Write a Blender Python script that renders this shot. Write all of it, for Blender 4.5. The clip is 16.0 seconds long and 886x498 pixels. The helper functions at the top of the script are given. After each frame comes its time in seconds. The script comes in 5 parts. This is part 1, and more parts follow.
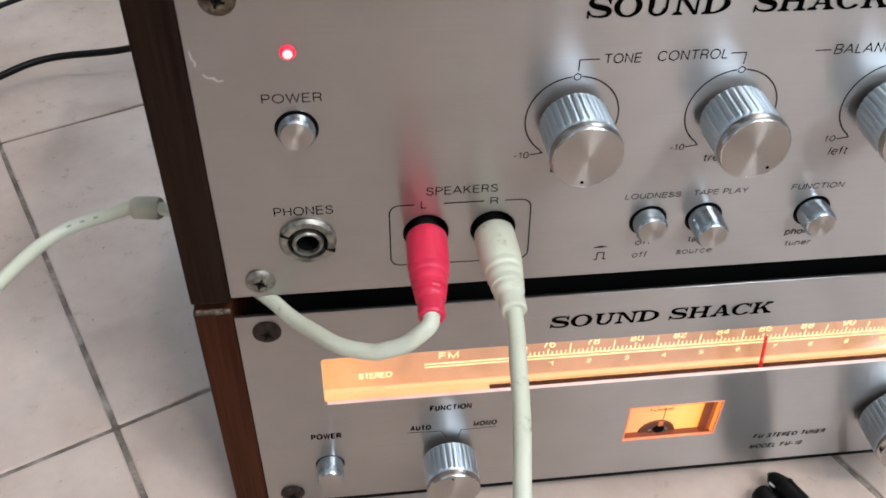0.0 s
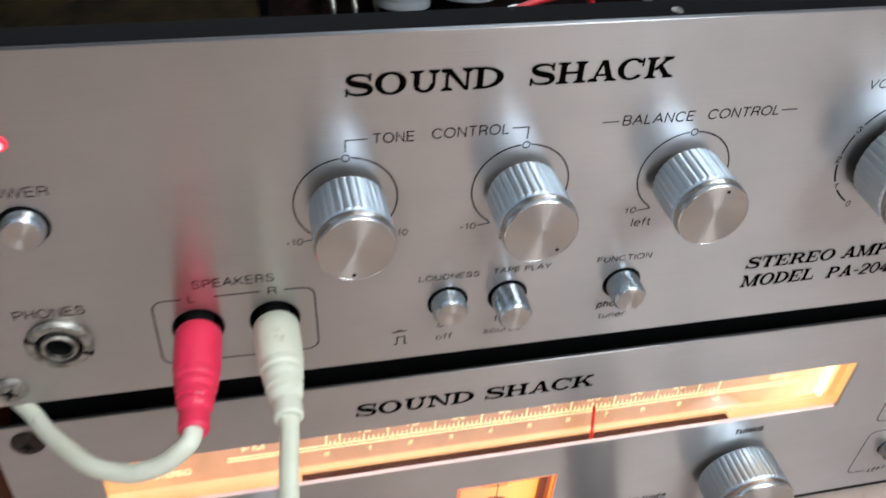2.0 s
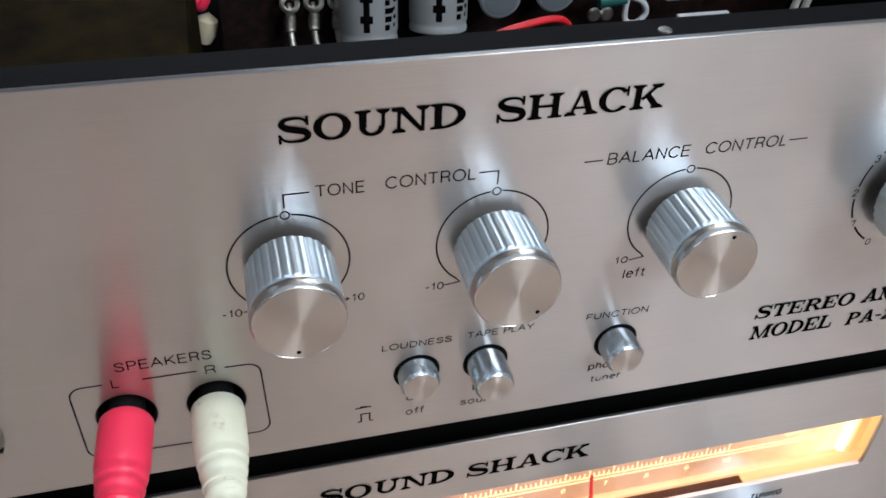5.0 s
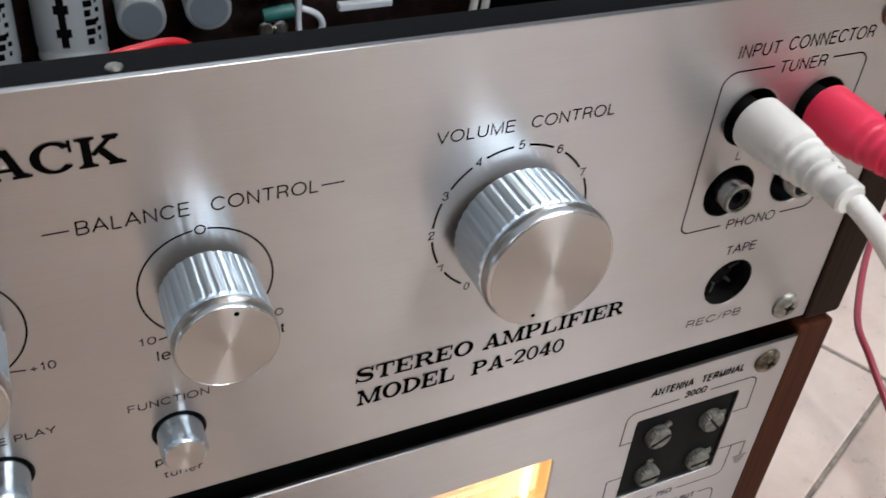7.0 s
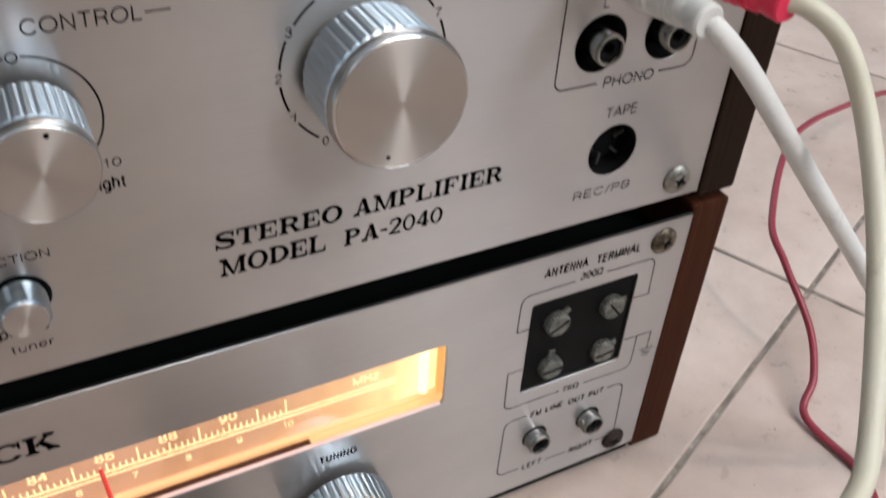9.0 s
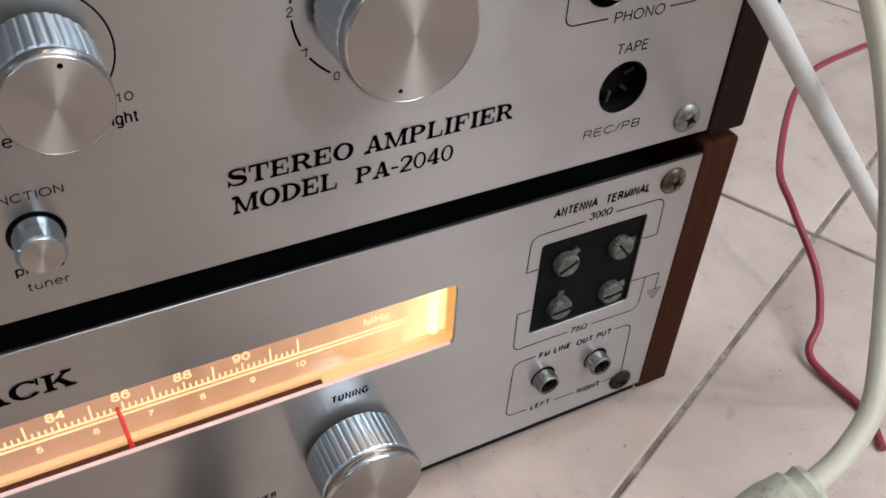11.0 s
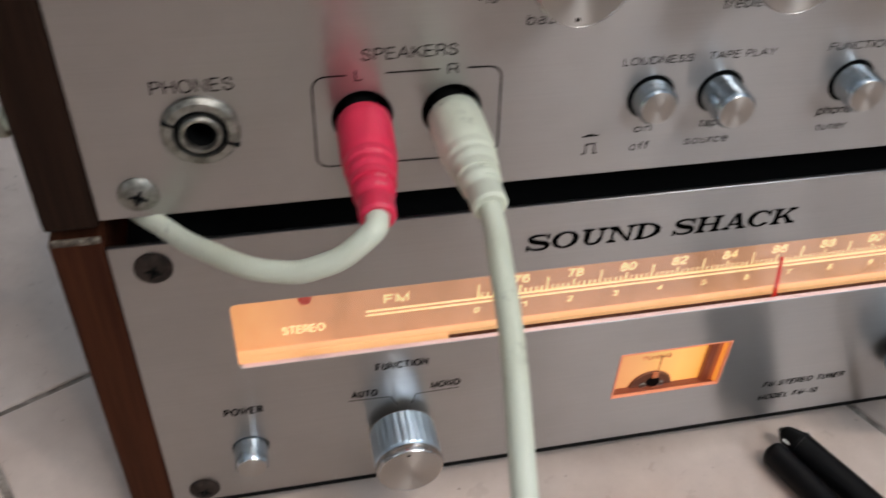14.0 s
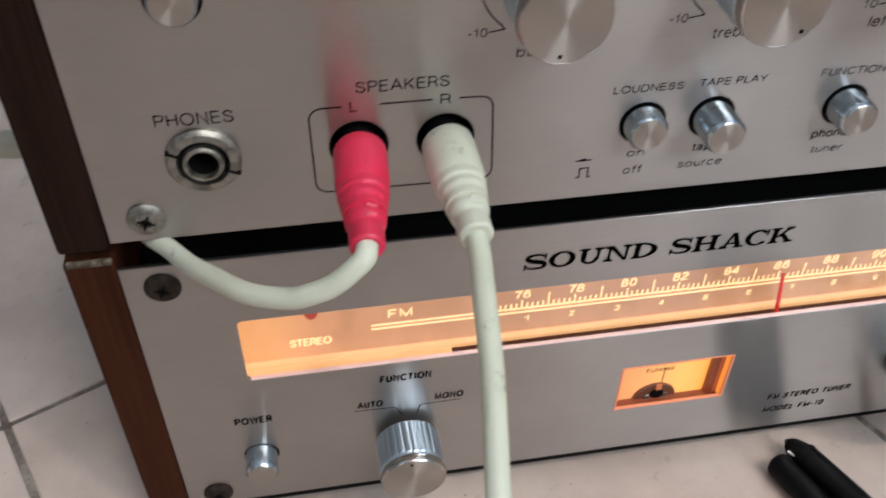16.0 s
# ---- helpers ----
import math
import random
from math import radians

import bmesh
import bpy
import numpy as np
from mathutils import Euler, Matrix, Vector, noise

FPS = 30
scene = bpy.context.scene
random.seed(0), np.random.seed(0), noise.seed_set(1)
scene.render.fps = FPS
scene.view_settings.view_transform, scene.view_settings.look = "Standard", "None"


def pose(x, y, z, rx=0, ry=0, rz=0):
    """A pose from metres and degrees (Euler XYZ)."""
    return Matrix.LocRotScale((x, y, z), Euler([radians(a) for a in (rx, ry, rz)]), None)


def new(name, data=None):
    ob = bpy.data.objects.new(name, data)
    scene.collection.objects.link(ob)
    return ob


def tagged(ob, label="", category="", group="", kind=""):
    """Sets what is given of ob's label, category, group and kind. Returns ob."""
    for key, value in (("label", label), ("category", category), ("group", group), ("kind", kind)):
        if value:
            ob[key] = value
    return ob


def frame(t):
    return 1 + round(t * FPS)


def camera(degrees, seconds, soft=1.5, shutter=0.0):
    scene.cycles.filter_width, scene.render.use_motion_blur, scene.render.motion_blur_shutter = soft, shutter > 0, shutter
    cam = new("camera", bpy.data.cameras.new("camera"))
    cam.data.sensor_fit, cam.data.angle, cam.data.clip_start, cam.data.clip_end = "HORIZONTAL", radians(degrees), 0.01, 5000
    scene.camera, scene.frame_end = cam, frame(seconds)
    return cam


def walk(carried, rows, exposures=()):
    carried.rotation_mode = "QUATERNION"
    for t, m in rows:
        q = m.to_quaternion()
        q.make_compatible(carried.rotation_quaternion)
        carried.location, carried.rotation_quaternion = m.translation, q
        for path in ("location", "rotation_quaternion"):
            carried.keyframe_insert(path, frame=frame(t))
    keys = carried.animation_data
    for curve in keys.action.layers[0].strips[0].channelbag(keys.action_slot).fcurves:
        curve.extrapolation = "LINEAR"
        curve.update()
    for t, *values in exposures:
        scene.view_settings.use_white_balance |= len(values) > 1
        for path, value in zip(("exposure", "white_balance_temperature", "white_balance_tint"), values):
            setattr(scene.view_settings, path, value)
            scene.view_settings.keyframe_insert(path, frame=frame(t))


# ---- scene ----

# ---------------------------------------------------------------- camera
cam = camera(52.68, 16.0, soft=1.7, shutter=0.5)
# seconds, eye in millimetres, then yaw, pitch and roll in degrees
PATH = [
    (0, 36.66, -202.31, 319.57, -7.845, -41.932, 1.682),
    (0.5, 46.22, -201.38, 325.75, -7.950, -42.045, 0.690),
    (1, 63.75, -203.10, 331.93, -9.685, -41.467, 0.936),
    (1.5, 66.27, -202.78, 326.84, -12.616, -41.188, 2.789),
    (2, 76.42, -177.53, 319.87, -15.482, -40.441, 4.577),
    (2.5, 82.05, -155.92, 306.87, -18.392, -40.064, 5.912),
    (3, 81.24, -152.50, 304.87, -17.573, -39.816, 5.069),
    (3.2, 82.36, -152.66, 307.74, -16.870, -40.014, 4.401),
    (5.3, 95.66, -151.08, 302.94, -15.718, -38.091, 2.376),
    (5.5, 100.82, -147.98, 301.58, -16.986, -38.284, 2.825),
    (6, 135.62, -144.91, 298.74, -18.427, -38.741, 2.335),
    (6.5, 168.92, -138.27, 294.46, -23.437, -38.514, 3.762),
    (7, 173.98, -139.60, 296.99, -26.023, -37.543, 4.323),
    (7.5, 178.87, -145.50, 292.22, -27.099, -35.989, 4.117),
    (8, 184.57, -150.39, 288.21, -27.684, -36.626, 4.019),
    (8.5, 188.51, -152.97, 282.82, -28.046, -36.650, 3.723),
    (9, 190.44, -160.86, 268.67, -29.127, -37.908, 3.692),
    (9.5, 188.18, -164.56, 263.50, -29.603, -40.193, 4.119),
    (10, 187.56, -162.95, 264.65, -28.891, -40.791, 3.405),
    (12.5, 179.23, -162.96, 265.80, -29.562, -40.380, 3.435),
    (13, 150.17, -166.57, 266.17, -27.425, -40.244, 3.489),
    (13.5, 77.01, -166.92, 259.82, -18.874, -40.328, 2.322),
    (14, 37.11, -168.24, 254.41, -14.108, -41.468, 3.263),
    (14.5, 27.94, -168.25, 251.29, -11.580, -42.578, 2.805),
    (15, 27.77, -167.02, 251.20, -10.698, -43.209, 2.123),
    (15.5, 32.76, -168.87, 257.33, -10.816, -42.870, 1.870),
    (16, 47.26, -169.91, 265.57, -10.763, -42.336, 1.251),
]
# seconds, stops, kelvin, tint
EXPOSURE = [(0, -0.06, 7500, 12.6), (2, 0.04, 7250, 11.6), (5.5, 0.10, 7350, 12.4), (7, 0.03, 7600, 13.7), (7.5, -0.09, 7650, 14.1), (8.5, -0.05, 7700, 14.2), (9.5, -0.28, 7600, 13.4), (12.5, -0.31, 7450, 13), (13.5, -0.52, 7600, 13.4),
            (14.5, -0.41, 7600, 12.7), (16, -0.35, 7500, 11.9)]
walk(cam, [(t, pose(x / 1000, y / 1000, z / 1000, 90 + pitch, 0, yaw) @ pose(0, 0, 0, 0, 0, roll))
           for t, x, y, z, yaw, pitch, roll in PATH], EXPOSURE)

# ---------------------------------------------------------------- light
world = bpy.data.worlds.new("room_world")
scene.world = world
world.use_nodes = True
world.node_tree.nodes["Background"].inputs["Color"].default_value = (1.0, 0.95, 0.9, 1)
world.node_tree.nodes["Background"].inputs["Strength"].default_value = 0.05


def bare_lamp(name, x, y, z, radius, watts, colour):
    lamp = bpy.data.lights.new(name, "POINT")
    lamp.shadow_soft_size, lamp.energy, lamp.color = radius, watts, colour
    ob = new(name, lamp)
    ob.matrix_world = pose(x, y, z)
    return ob


LAMP_WHITE = (1.0, 0.92, 0.88)
bare_lamp("ceiling_bulb", 0.42, -0.98, 2.30, 0.045, 28, LAMP_WHITE)
bare_lamp("ceiling_bulb", 1.12, -1.10, 2.30, 0.045, 46, LAMP_WHITE)


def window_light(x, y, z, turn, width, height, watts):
    """Added cool fill light, set in the opening of an unseen window."""
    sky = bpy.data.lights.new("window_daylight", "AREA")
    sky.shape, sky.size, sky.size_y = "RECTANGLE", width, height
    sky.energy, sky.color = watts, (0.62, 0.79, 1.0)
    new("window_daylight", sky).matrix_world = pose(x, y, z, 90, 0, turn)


# first two are made-up sources that brighten the panel and the left floor
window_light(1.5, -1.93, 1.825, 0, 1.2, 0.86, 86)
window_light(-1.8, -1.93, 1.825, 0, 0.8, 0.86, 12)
# third is assumed from the cool light reflected in the knob tops
window_light(0.3, 2.58, 1.9, 180, 2.3, 0.9, 30)

# ---------------------------------------------------------------- materials
MM = 0.001


def material(name, colour, rough=0.5, metal=0.0, **more):
    m = bpy.data.materials.new(name)
    m.use_nodes = True
    b = m.node_tree.nodes["Principled BSDF"]
    b.inputs["Base Color"].default_value = (*colour, 1)
    b.inputs["Roughness"].default_value = rough
    b.inputs["Metallic"].default_value = metal
    for key, value in more.items():
        b.inputs[key.replace("_", " ")].default_value = value
    return m


def node(m, kind, links=(), **settings):
    """A node of m; links: (input, node, output) to it; settings: inputs by name or attributes."""
    n = m.node_tree.nodes.new(kind)
    for key, value in settings.items():
        label = key.replace("_", " ")
        if label in n.inputs:
            n.inputs[label].default_value = value
        else:
            setattr(n, key, value)
    for name, other, out in links:
        m.node_tree.links.new(other.outputs[out], n.inputs[name])
    return n


def join(m, source, out, socket):
    m.node_tree.links.new(source.outputs[out], m.node_tree.nodes["Principled BSDF"].inputs[socket])


def noise_at(m, scale, stretch=(1, 1, 1), detail=4.0, rough=0.55, coords="Object"):
    tc = node(m, "ShaderNodeTexCoord")
    mp = node(m, "ShaderNodeMapping", [("Vector", tc, coords)])
    mp.inputs["Scale"].default_value = stretch
    return node(m, "ShaderNodeTexNoise", [("Vector", mp, "Vector")], Scale=scale, Detail=detail, Roughness=rough)


def ramp(m, source, stops, out="Fac"):
    r = node(m, "ShaderNodeValToRGB", [("Fac", source, out)])
    els = r.color_ramp.elements
    while len(els) < len(stops):
        els.new(0.5)
    for el, (p, c) in zip(els, stops):
        el.position, el.color = p, (*c, 1)
    return r


def mix(m, a, b, fac, mode="MIX", aout="Color", bout="Color"):
    n = node(m, "ShaderNodeMix", data_type="RGBA", blend_type=mode)
    m.node_tree.links.new(a.outputs[aout], n.inputs[6])
    m.node_tree.links.new(b.outputs[bout], n.inputs[7])
    if isinstance(fac, float):
        n.inputs[0].default_value = fac
    else:
        m.node_tree.links.new(fac.outputs[0], n.inputs[0])
    return n


def bump(m, source, strength, distance, out="Fac"):
    b = node(m, "ShaderNodeBump", [("Height", source, out)], Strength=strength, Distance=distance)
    join(m, b, "Normal", "Normal")
    return b


def brushed(name, tone):
    """Aluminium brushed along x, so that reflections smear up and down."""
    m = material(name, (tone, tone * 0.955, tone * 0.925), 0.29, 1.0, Anisotropic=0.93)
    up = node(m, "ShaderNodeCombineXYZ", Z=1.0)
    join(m, up, "Vector", "Tangent")
    fine = noise_at(m, 1.0, (30, 400, 7000), 3)
    stain = noise_at(m, 22.0, (1, 1, 1.6), 5)
    c1 = ramp(m, fine, [(0.3, (tone * 0.93, tone * 0.885, tone * 0.855)), (0.7, (tone, tone * 0.955, tone * 0.925))])
    c2 = ramp(m, stain, [(0.35, (0.93, 0.925, 0.92)), (0.6, (1, 1, 1))])
    join(m, mix(m, c1, c2, 1.0, "MULTIPLY"), 2, "Base Color")
    r = node(m, "ShaderNodeMapRange", [("Value", fine, "Fac")], From_Min=0.2, From_Max=0.8, To_Min=0.285, To_Max=0.30)
    join(m, r, "Result", "Roughness")
    return m


BRUSHED = brushed("brushed_aluminium", 0.45)


def turned(name):
    """The lathe-turned face of a knob: grooves run round its middle."""
    m = material(name, (0.46, 0.42, 0.385), 0.48, 1.0, Anisotropic=0.80, Anisotropic_Rotation=0.25)
    t = node(m, "ShaderNodeTangent", direction_type="RADIAL", axis="Y")
    join(m, t, "Tangent", "Tangent")
    return m


CUT_EDGE = material("bare_aluminium_edge", (0.34, 0.34, 0.345), 0.4, 1.0)


def bare_edges(panel):
    """The cut edges of a brushed plate are plain metal."""
    panel.data.materials.append(CUT_EDGE)
    for p in panel.data.polygons:
        p.material_index = int(abs(p.normal.y) < 0.92)


TURNED = turned("turned_aluminium")
# blue tint carries the cool light that the knobs reflect
KNOB = material("knob_aluminium", (0.67, 0.81, 0.92), 0.33, 1.0)
BUTTON = material("button_aluminium", (0.58, 0.66, 0.72), 0.21, 1.0)
RING = material("polished_aluminium", (0.62, 0.61, 0.60), 0.20, 1.0)
NICKEL = material("dull_nickel", (0.40, 0.40, 0.39), 0.24, 1.0)
STEEL = material("zinc_steel", (0.55, 0.54, 0.50), 0.33, 1.0)
bump(STEEL, noise_at(STEEL, 900.0), 0.3, 0.0003)
DULL = material("dull_grey_steel", (0.36, 0.345, 0.31), 0.5, 1.0)
_n = noise_at(DULL, 380.0, detail=6)
join(DULL, ramp(DULL, _n, [(0.35, (0.17, 0.16, 0.14)), (0.6, (0.36, 0.35, 0.315))]), "Color", "Base Color")
bump(DULL, noise_at(DULL, 900.0), 0.3, 0.0003)
RUSTY = material("tarnished_brass_steel", (0.3, 0.24, 0.17), 0.5, 0.6)
_n = noise_at(RUSTY, 420.0, detail=6)
join(RUSTY, ramp(RUSTY, _n, [(0.35, (0.035, 0.024, 0.016)), (0.55, (0.12, 0.09, 0.06)), (0.7, (0.26, 0.22, 0.17))]), "Color", "Base Color")
DARK_SCREW = material("dark_oxidised_steel", (0.10, 0.075, 0.06), 0.65, 0.1, Specular_IOR_Level=0.2)
_n = noise_at(DARK_SCREW, 500.0, detail=6)
join(DARK_SCREW, ramp(DARK_SCREW, _n, [(0.35, (0.014, 0.009, 0.007)), (0.7, (0.046, 0.030, 0.024))]), "Color", "Base Color")
INK = material("black_print", (0.0022, 0.0020, 0.0020), 0.8, Specular_IOR_Level=0.0)
BLACK = material("black_lacquered_steel", (0.004, 0.004, 0.0045), 0.65, Specular_IOR_Level=0.04)
bump(BLACK, noise_at(BLACK, 1600.0), 0.25, 0.0002)
HOLE = material("matt_black_plastic", (0.003, 0.003, 0.003), 0.75, Specular_IOR_Level=0.15)
RUBBER = material("black_rubber", (0.004, 0.004, 0.0045), 0.40, Specular_IOR_Level=0.16)
bump(RUBBER, noise_at(RUBBER, 260.0, detail=3), 0.35, 0.0008)
RED = material("red_vinyl", (0.74, 0.026, 0.078), 0.42, Subsurface_Weight=0.08, Subsurface_Scale=0.002)
bump(RED, noise_at(RED, 700.0), 0.15, 0.0004)


def cable_skin(name, colour, dirt, grime=(0.84, 0.83, 0.76)):
    m = material(name, colour, 0.46)
    n = noise_at(m, 70.0, detail=9, rough=0.78)
    haze = noise_at(m, 16.0, detail=3)
    worn = ramp(m, n, [(0.56, colour), (0.615, tuple(c * 0.86 for c in colour)), (0.68, dirt)])
    tone = ramp(m, haze, [(0.35, grime), (0.58, (1, 1, 1))])
    join(m, mix(m, worn, tone, 1.0, "MULTIPLY"), 2, "Base Color")
    bump(m, n, 0.12, 0.0004)
    return m


IVORY = cable_skin("ivory_vinyl", (0.67, 0.705, 0.595), (0.12, 0.115, 0.09), (0.88, 0.87, 0.81))
WHITE = cable_skin("white_vinyl", (0.66, 0.66, 0.63), (0.52, 0.50, 0.46), (0.96, 0.95, 0.94))
AGED = cable_skin("yellowed_vinyl", (0.62, 0.59, 0.48), (0.34, 0.30, 0.20))
GREY = cable_skin("grey_vinyl", (0.60, 0.59, 0.50), (0.30, 0.28, 0.23))
PALE = material("light_red_vinyl", (0.80, 0.15, 0.19), 0.4)
MAROON = material("dark_red_wire_skin", (0.30, 0.035, 0.055), 0.38)


def wood(name, dark, light):
    m = material(name, light, 0.6, Specular_IOR_Level=0.06)
    g = noise_at(m, 1.0, (700, 90, 14), 6, 0.6)
    w = noise_at(m, 1.0, (160, 30, 5), 3)
    a = ramp(m, g, [(0.30, dark), (0.68, light)])
    b = ramp(m, w, [(0.35, (0.72, 0.68, 0.68)), (0.65, (1, 1, 1))])
    join(m, mix(m, a, b, 1.0, "MULTIPLY"), 2, "Base Color")
    bump(m, g, 0.25, 0.0003)
    return m


WALNUT = wood("dark_walnut_veneer", (0.010, 0.0050, 0.0034), (0.026, 0.0125, 0.0080))
TEAK = wood("red_brown_veneer", (0.034, 0.0100, 0.0050), (0.074, 0.0225, 0.0105))


def tile_skin():
    m = material("glazed_tile", (0.66, 0.55, 0.49), 0.24)
    info = node(m, "ShaderNodeObjectInfo")
    tc = node(m, "ShaderNodeTexCoord")
    off = node(m, "ShaderNodeVectorMath", [(0, tc, "Object")], operation="ADD")
    sc = node(m, "ShaderNodeVectorMath", [(0, info, "Random")], operation="SCALE", Scale=40.0)
    m.node_tree.links.new(sc.outputs[0], off.inputs[1])
    big = node(m, "ShaderNodeTexNoise", [("Vector", off, "Vector")], Scale=14.0, Detail=4.0, Roughness=0.5)
    small = node(m, "ShaderNodeTexNoise", [("Vector", off, "Vector")], Scale=90.0, Detail=8.0, Roughness=0.7)
    a = ramp(m, big, [(0.28, (0.47, 0.37, 0.315)), (0.48, (0.58, 0.465, 0.405)), (0.70, (0.67, 0.555, 0.49))])
    b = ramp(m, small, [(0.25, (0.86, 0.84, 0.83)), (0.62, (1, 1, 1))])
    speck = node(m, "ShaderNodeTexNoise", [("Vector", off, "Vector")], Scale=420.0, Detail=2.0, Roughness=0.5)
    d = ramp(m, speck, [(0.22, (0.35, 0.30, 0.27)), (0.27, (1, 1, 1))])
    ab = mix(m, a, b, 0.8, "MULTIPLY")
    join(m, mix(m, ab, d, 1.0, "MULTIPLY", aout=2), 2, "Base Color")
    r = node(m, "ShaderNodeMapRange", [("Value", small, "Fac")], From_Min=0.3, From_Max=0.7, To_Min=0.26, To_Max=0.34)
    join(m, r, "Result", "Roughness")
    bump(m, big, 0.12, 0.0015)
    return m


TILE = tile_skin()
GROUT = material("dirty_grout", (0.12, 0.095, 0.08), 0.85)
_n = noise_at(GROUT, 55.0, detail=10, rough=0.75)
join(GROUT, ramp(GROUT, _n, [(0.36, (0.075, 0.058, 0.048)), (0.5, (0.19, 0.152, 0.128)), (0.64, (0.40, 0.35, 0.305))]), "Color", "Base Color")
PLASTER = material("painted_plaster", (0.28, 0.28, 0.28), 0.8)
bump(PLASTER, noise_at(PLASTER, 30.0), 0.2, 0.004)
# unseen ceiling, tinted blue so that the metal reflects cooler light
CEILING = material("pale_blue_ceiling_paint", (0.64, 0.75, 0.84), 0.85)
bump(CEILING, noise_at(CEILING, 30.0), 0.2, 0.004)


def glowing(name, colour, strength, base=(0.8, 0.7, 0.5)):
    m = material(name, base, 0.5)
    b = m.node_tree.nodes["Principled BSDF"]
    b.inputs["Emission Color"].default_value = (*colour, 1)
    b.inputs["Emission Strength"].default_value = strength
    return m


# ---------------------------------------------------------------- mesh helpers (millimetres)
ORIGIN = {}


def thing(name, base, label, category, group=""):
    ob = new(name)
    ob.empty_display_size = 0.02
    ob.location = [v * MM for v in base]
    ORIGIN[ob.name] = Vector(base)
    return tagged(ob, label, category, group)


def part(name, bm, mat, parent, label="", smooth=False):
    base = ORIGIN[parent.name] if parent else Vector((0, 0, 0))
    for v in bm.verts:
        v.co = (v.co - base) * MM
    mesh = bpy.data.meshes.new(name)
    if smooth:
        for f in bm.faces:
            f.smooth = True
    bm.to_mesh(mesh)
    bm.free()
    mesh.materials.append(mat)
    if smooth:
        mesh.set_sharp_from_angle(angle=radians(38))
    ob = new(name, mesh)
    if parent:
        ob.parent = parent
    ORIGIN[ob.name] = base
    return tagged(ob, label) if label else ob


def box(x0, x1, y0, y1, z0, z1, bevel=0.0, segments=2, bm=None):
    bm = bm or bmesh.new()
    made = bmesh.ops.create_cube(bm, size=1.0, matrix=Matrix.Translation(((x0 + x1) / 2, (y0 + y1) / 2, (z0 + z1) / 2)) @ Matrix.Diagonal((x1 - x0, y1 - y0, z1 - z0, 1)))
    if bevel:
        edges = list({e for v in made["verts"] for e in v.link_edges})
        bmesh.ops.bevel(bm, geom=edges, offset=bevel, segments=segments, profile=0.5, affect="EDGES")
    return bm


def lathe(profile, at, axis=(0, -1, 0), n=48, flutes=None, bm=None):
    """Turns profile, rows of (along, radius), round an axis through at. flutes: (count, depth, from, to), eight steps to each."""
    bm = bm or bmesh.new()
    turn = Vector((0, 0, 1)).rotation_difference(Vector(axis).normalized()).to_matrix()
    at = Vector(at)
    rings = []
    for a, r in profile:
        if r <= 1e-6:
            rings.append([bm.verts.new(at + turn @ Vector((0, 0, a)))])
            continue
        ring = []
        for k in range(n):
            q = 2 * math.pi * k / n
            rr = r
            if flutes and flutes[2] <= a <= flutes[3]:
                rr = r - flutes[1] * (0, 0, 0, 0, 0.35, 1, 1, 0.35)[k % 8]
            ring.append(bm.verts.new(at + turn @ Vector((rr * math.cos(q), rr * math.sin(q), a))))
        rings.append(ring)
    for lo, hi in zip(rings, rings[1:]):
        for k in range(n):
            j = (k + 1) % n
            if len(lo) == 1 and len(hi) == 1:
                continue
            if len(lo) == 1:
                bm.faces.new((lo[0], hi[j], hi[k])[::-1])
            elif len(hi) == 1:
                bm.faces.new((lo[k], lo[j], hi[0]))
            else:
                bm.faces.new((lo[k], lo[j], hi[j], hi[k]))
    return bm


def spline(points, steps=10):
    """A smooth line through points (Catmull-Rom)."""
    p = [Vector(q) for q in points]
    p = [2 * p[0] - p[1]] + p + [2 * p[-1] - p[-2]]
    out = []
    for i in range(1, len(p) - 2):
        for s in range(steps):
            t = s / steps
            a, b, c, d = p[i - 1:i + 3]
            out.append(0.5 * (2 * b + (c - a) * t + (2 * a - 5 * b + 4 * c - d) * t * t + (3 * b - a - 3 * c + d) * t ** 3))
    return out + [p[-2]]


def tube(line, radius, n=14, bm=None):
    """A round cable along a line; radius: a number or a list."""
    bm = bm or bmesh.new()
    radii = radius if isinstance(radius, (list, tuple)) else [radius] * len(line)
    up = Vector((0.3, 0.2, 1)).normalized()
    rings = []
    for i, q in enumerate(line):
        d = (line[min(i + 1, len(line) - 1)] - line[max(i - 1, 0)]).normalized()
        side = d.cross(up).normalized()
        up = side.cross(d).normalized()
        rings.append([bm.verts.new(q + radii[i] * (side * math.cos(2 * math.pi * k / n) + up * math.sin(2 * math.pi * k / n))) for k in range(n)])
    for lo, hi in zip(rings, rings[1:]):
        for k in range(n):
            j = (k + 1) % n
            bm.faces.new((lo[k], hi[k], hi[j], lo[j]))
    bm.faces.new(rings[0])
    bm.faces.new(rings[-1][::-1])
    bmesh.ops.recalc_face_normals(bm, faces=bm.faces)
    return bm


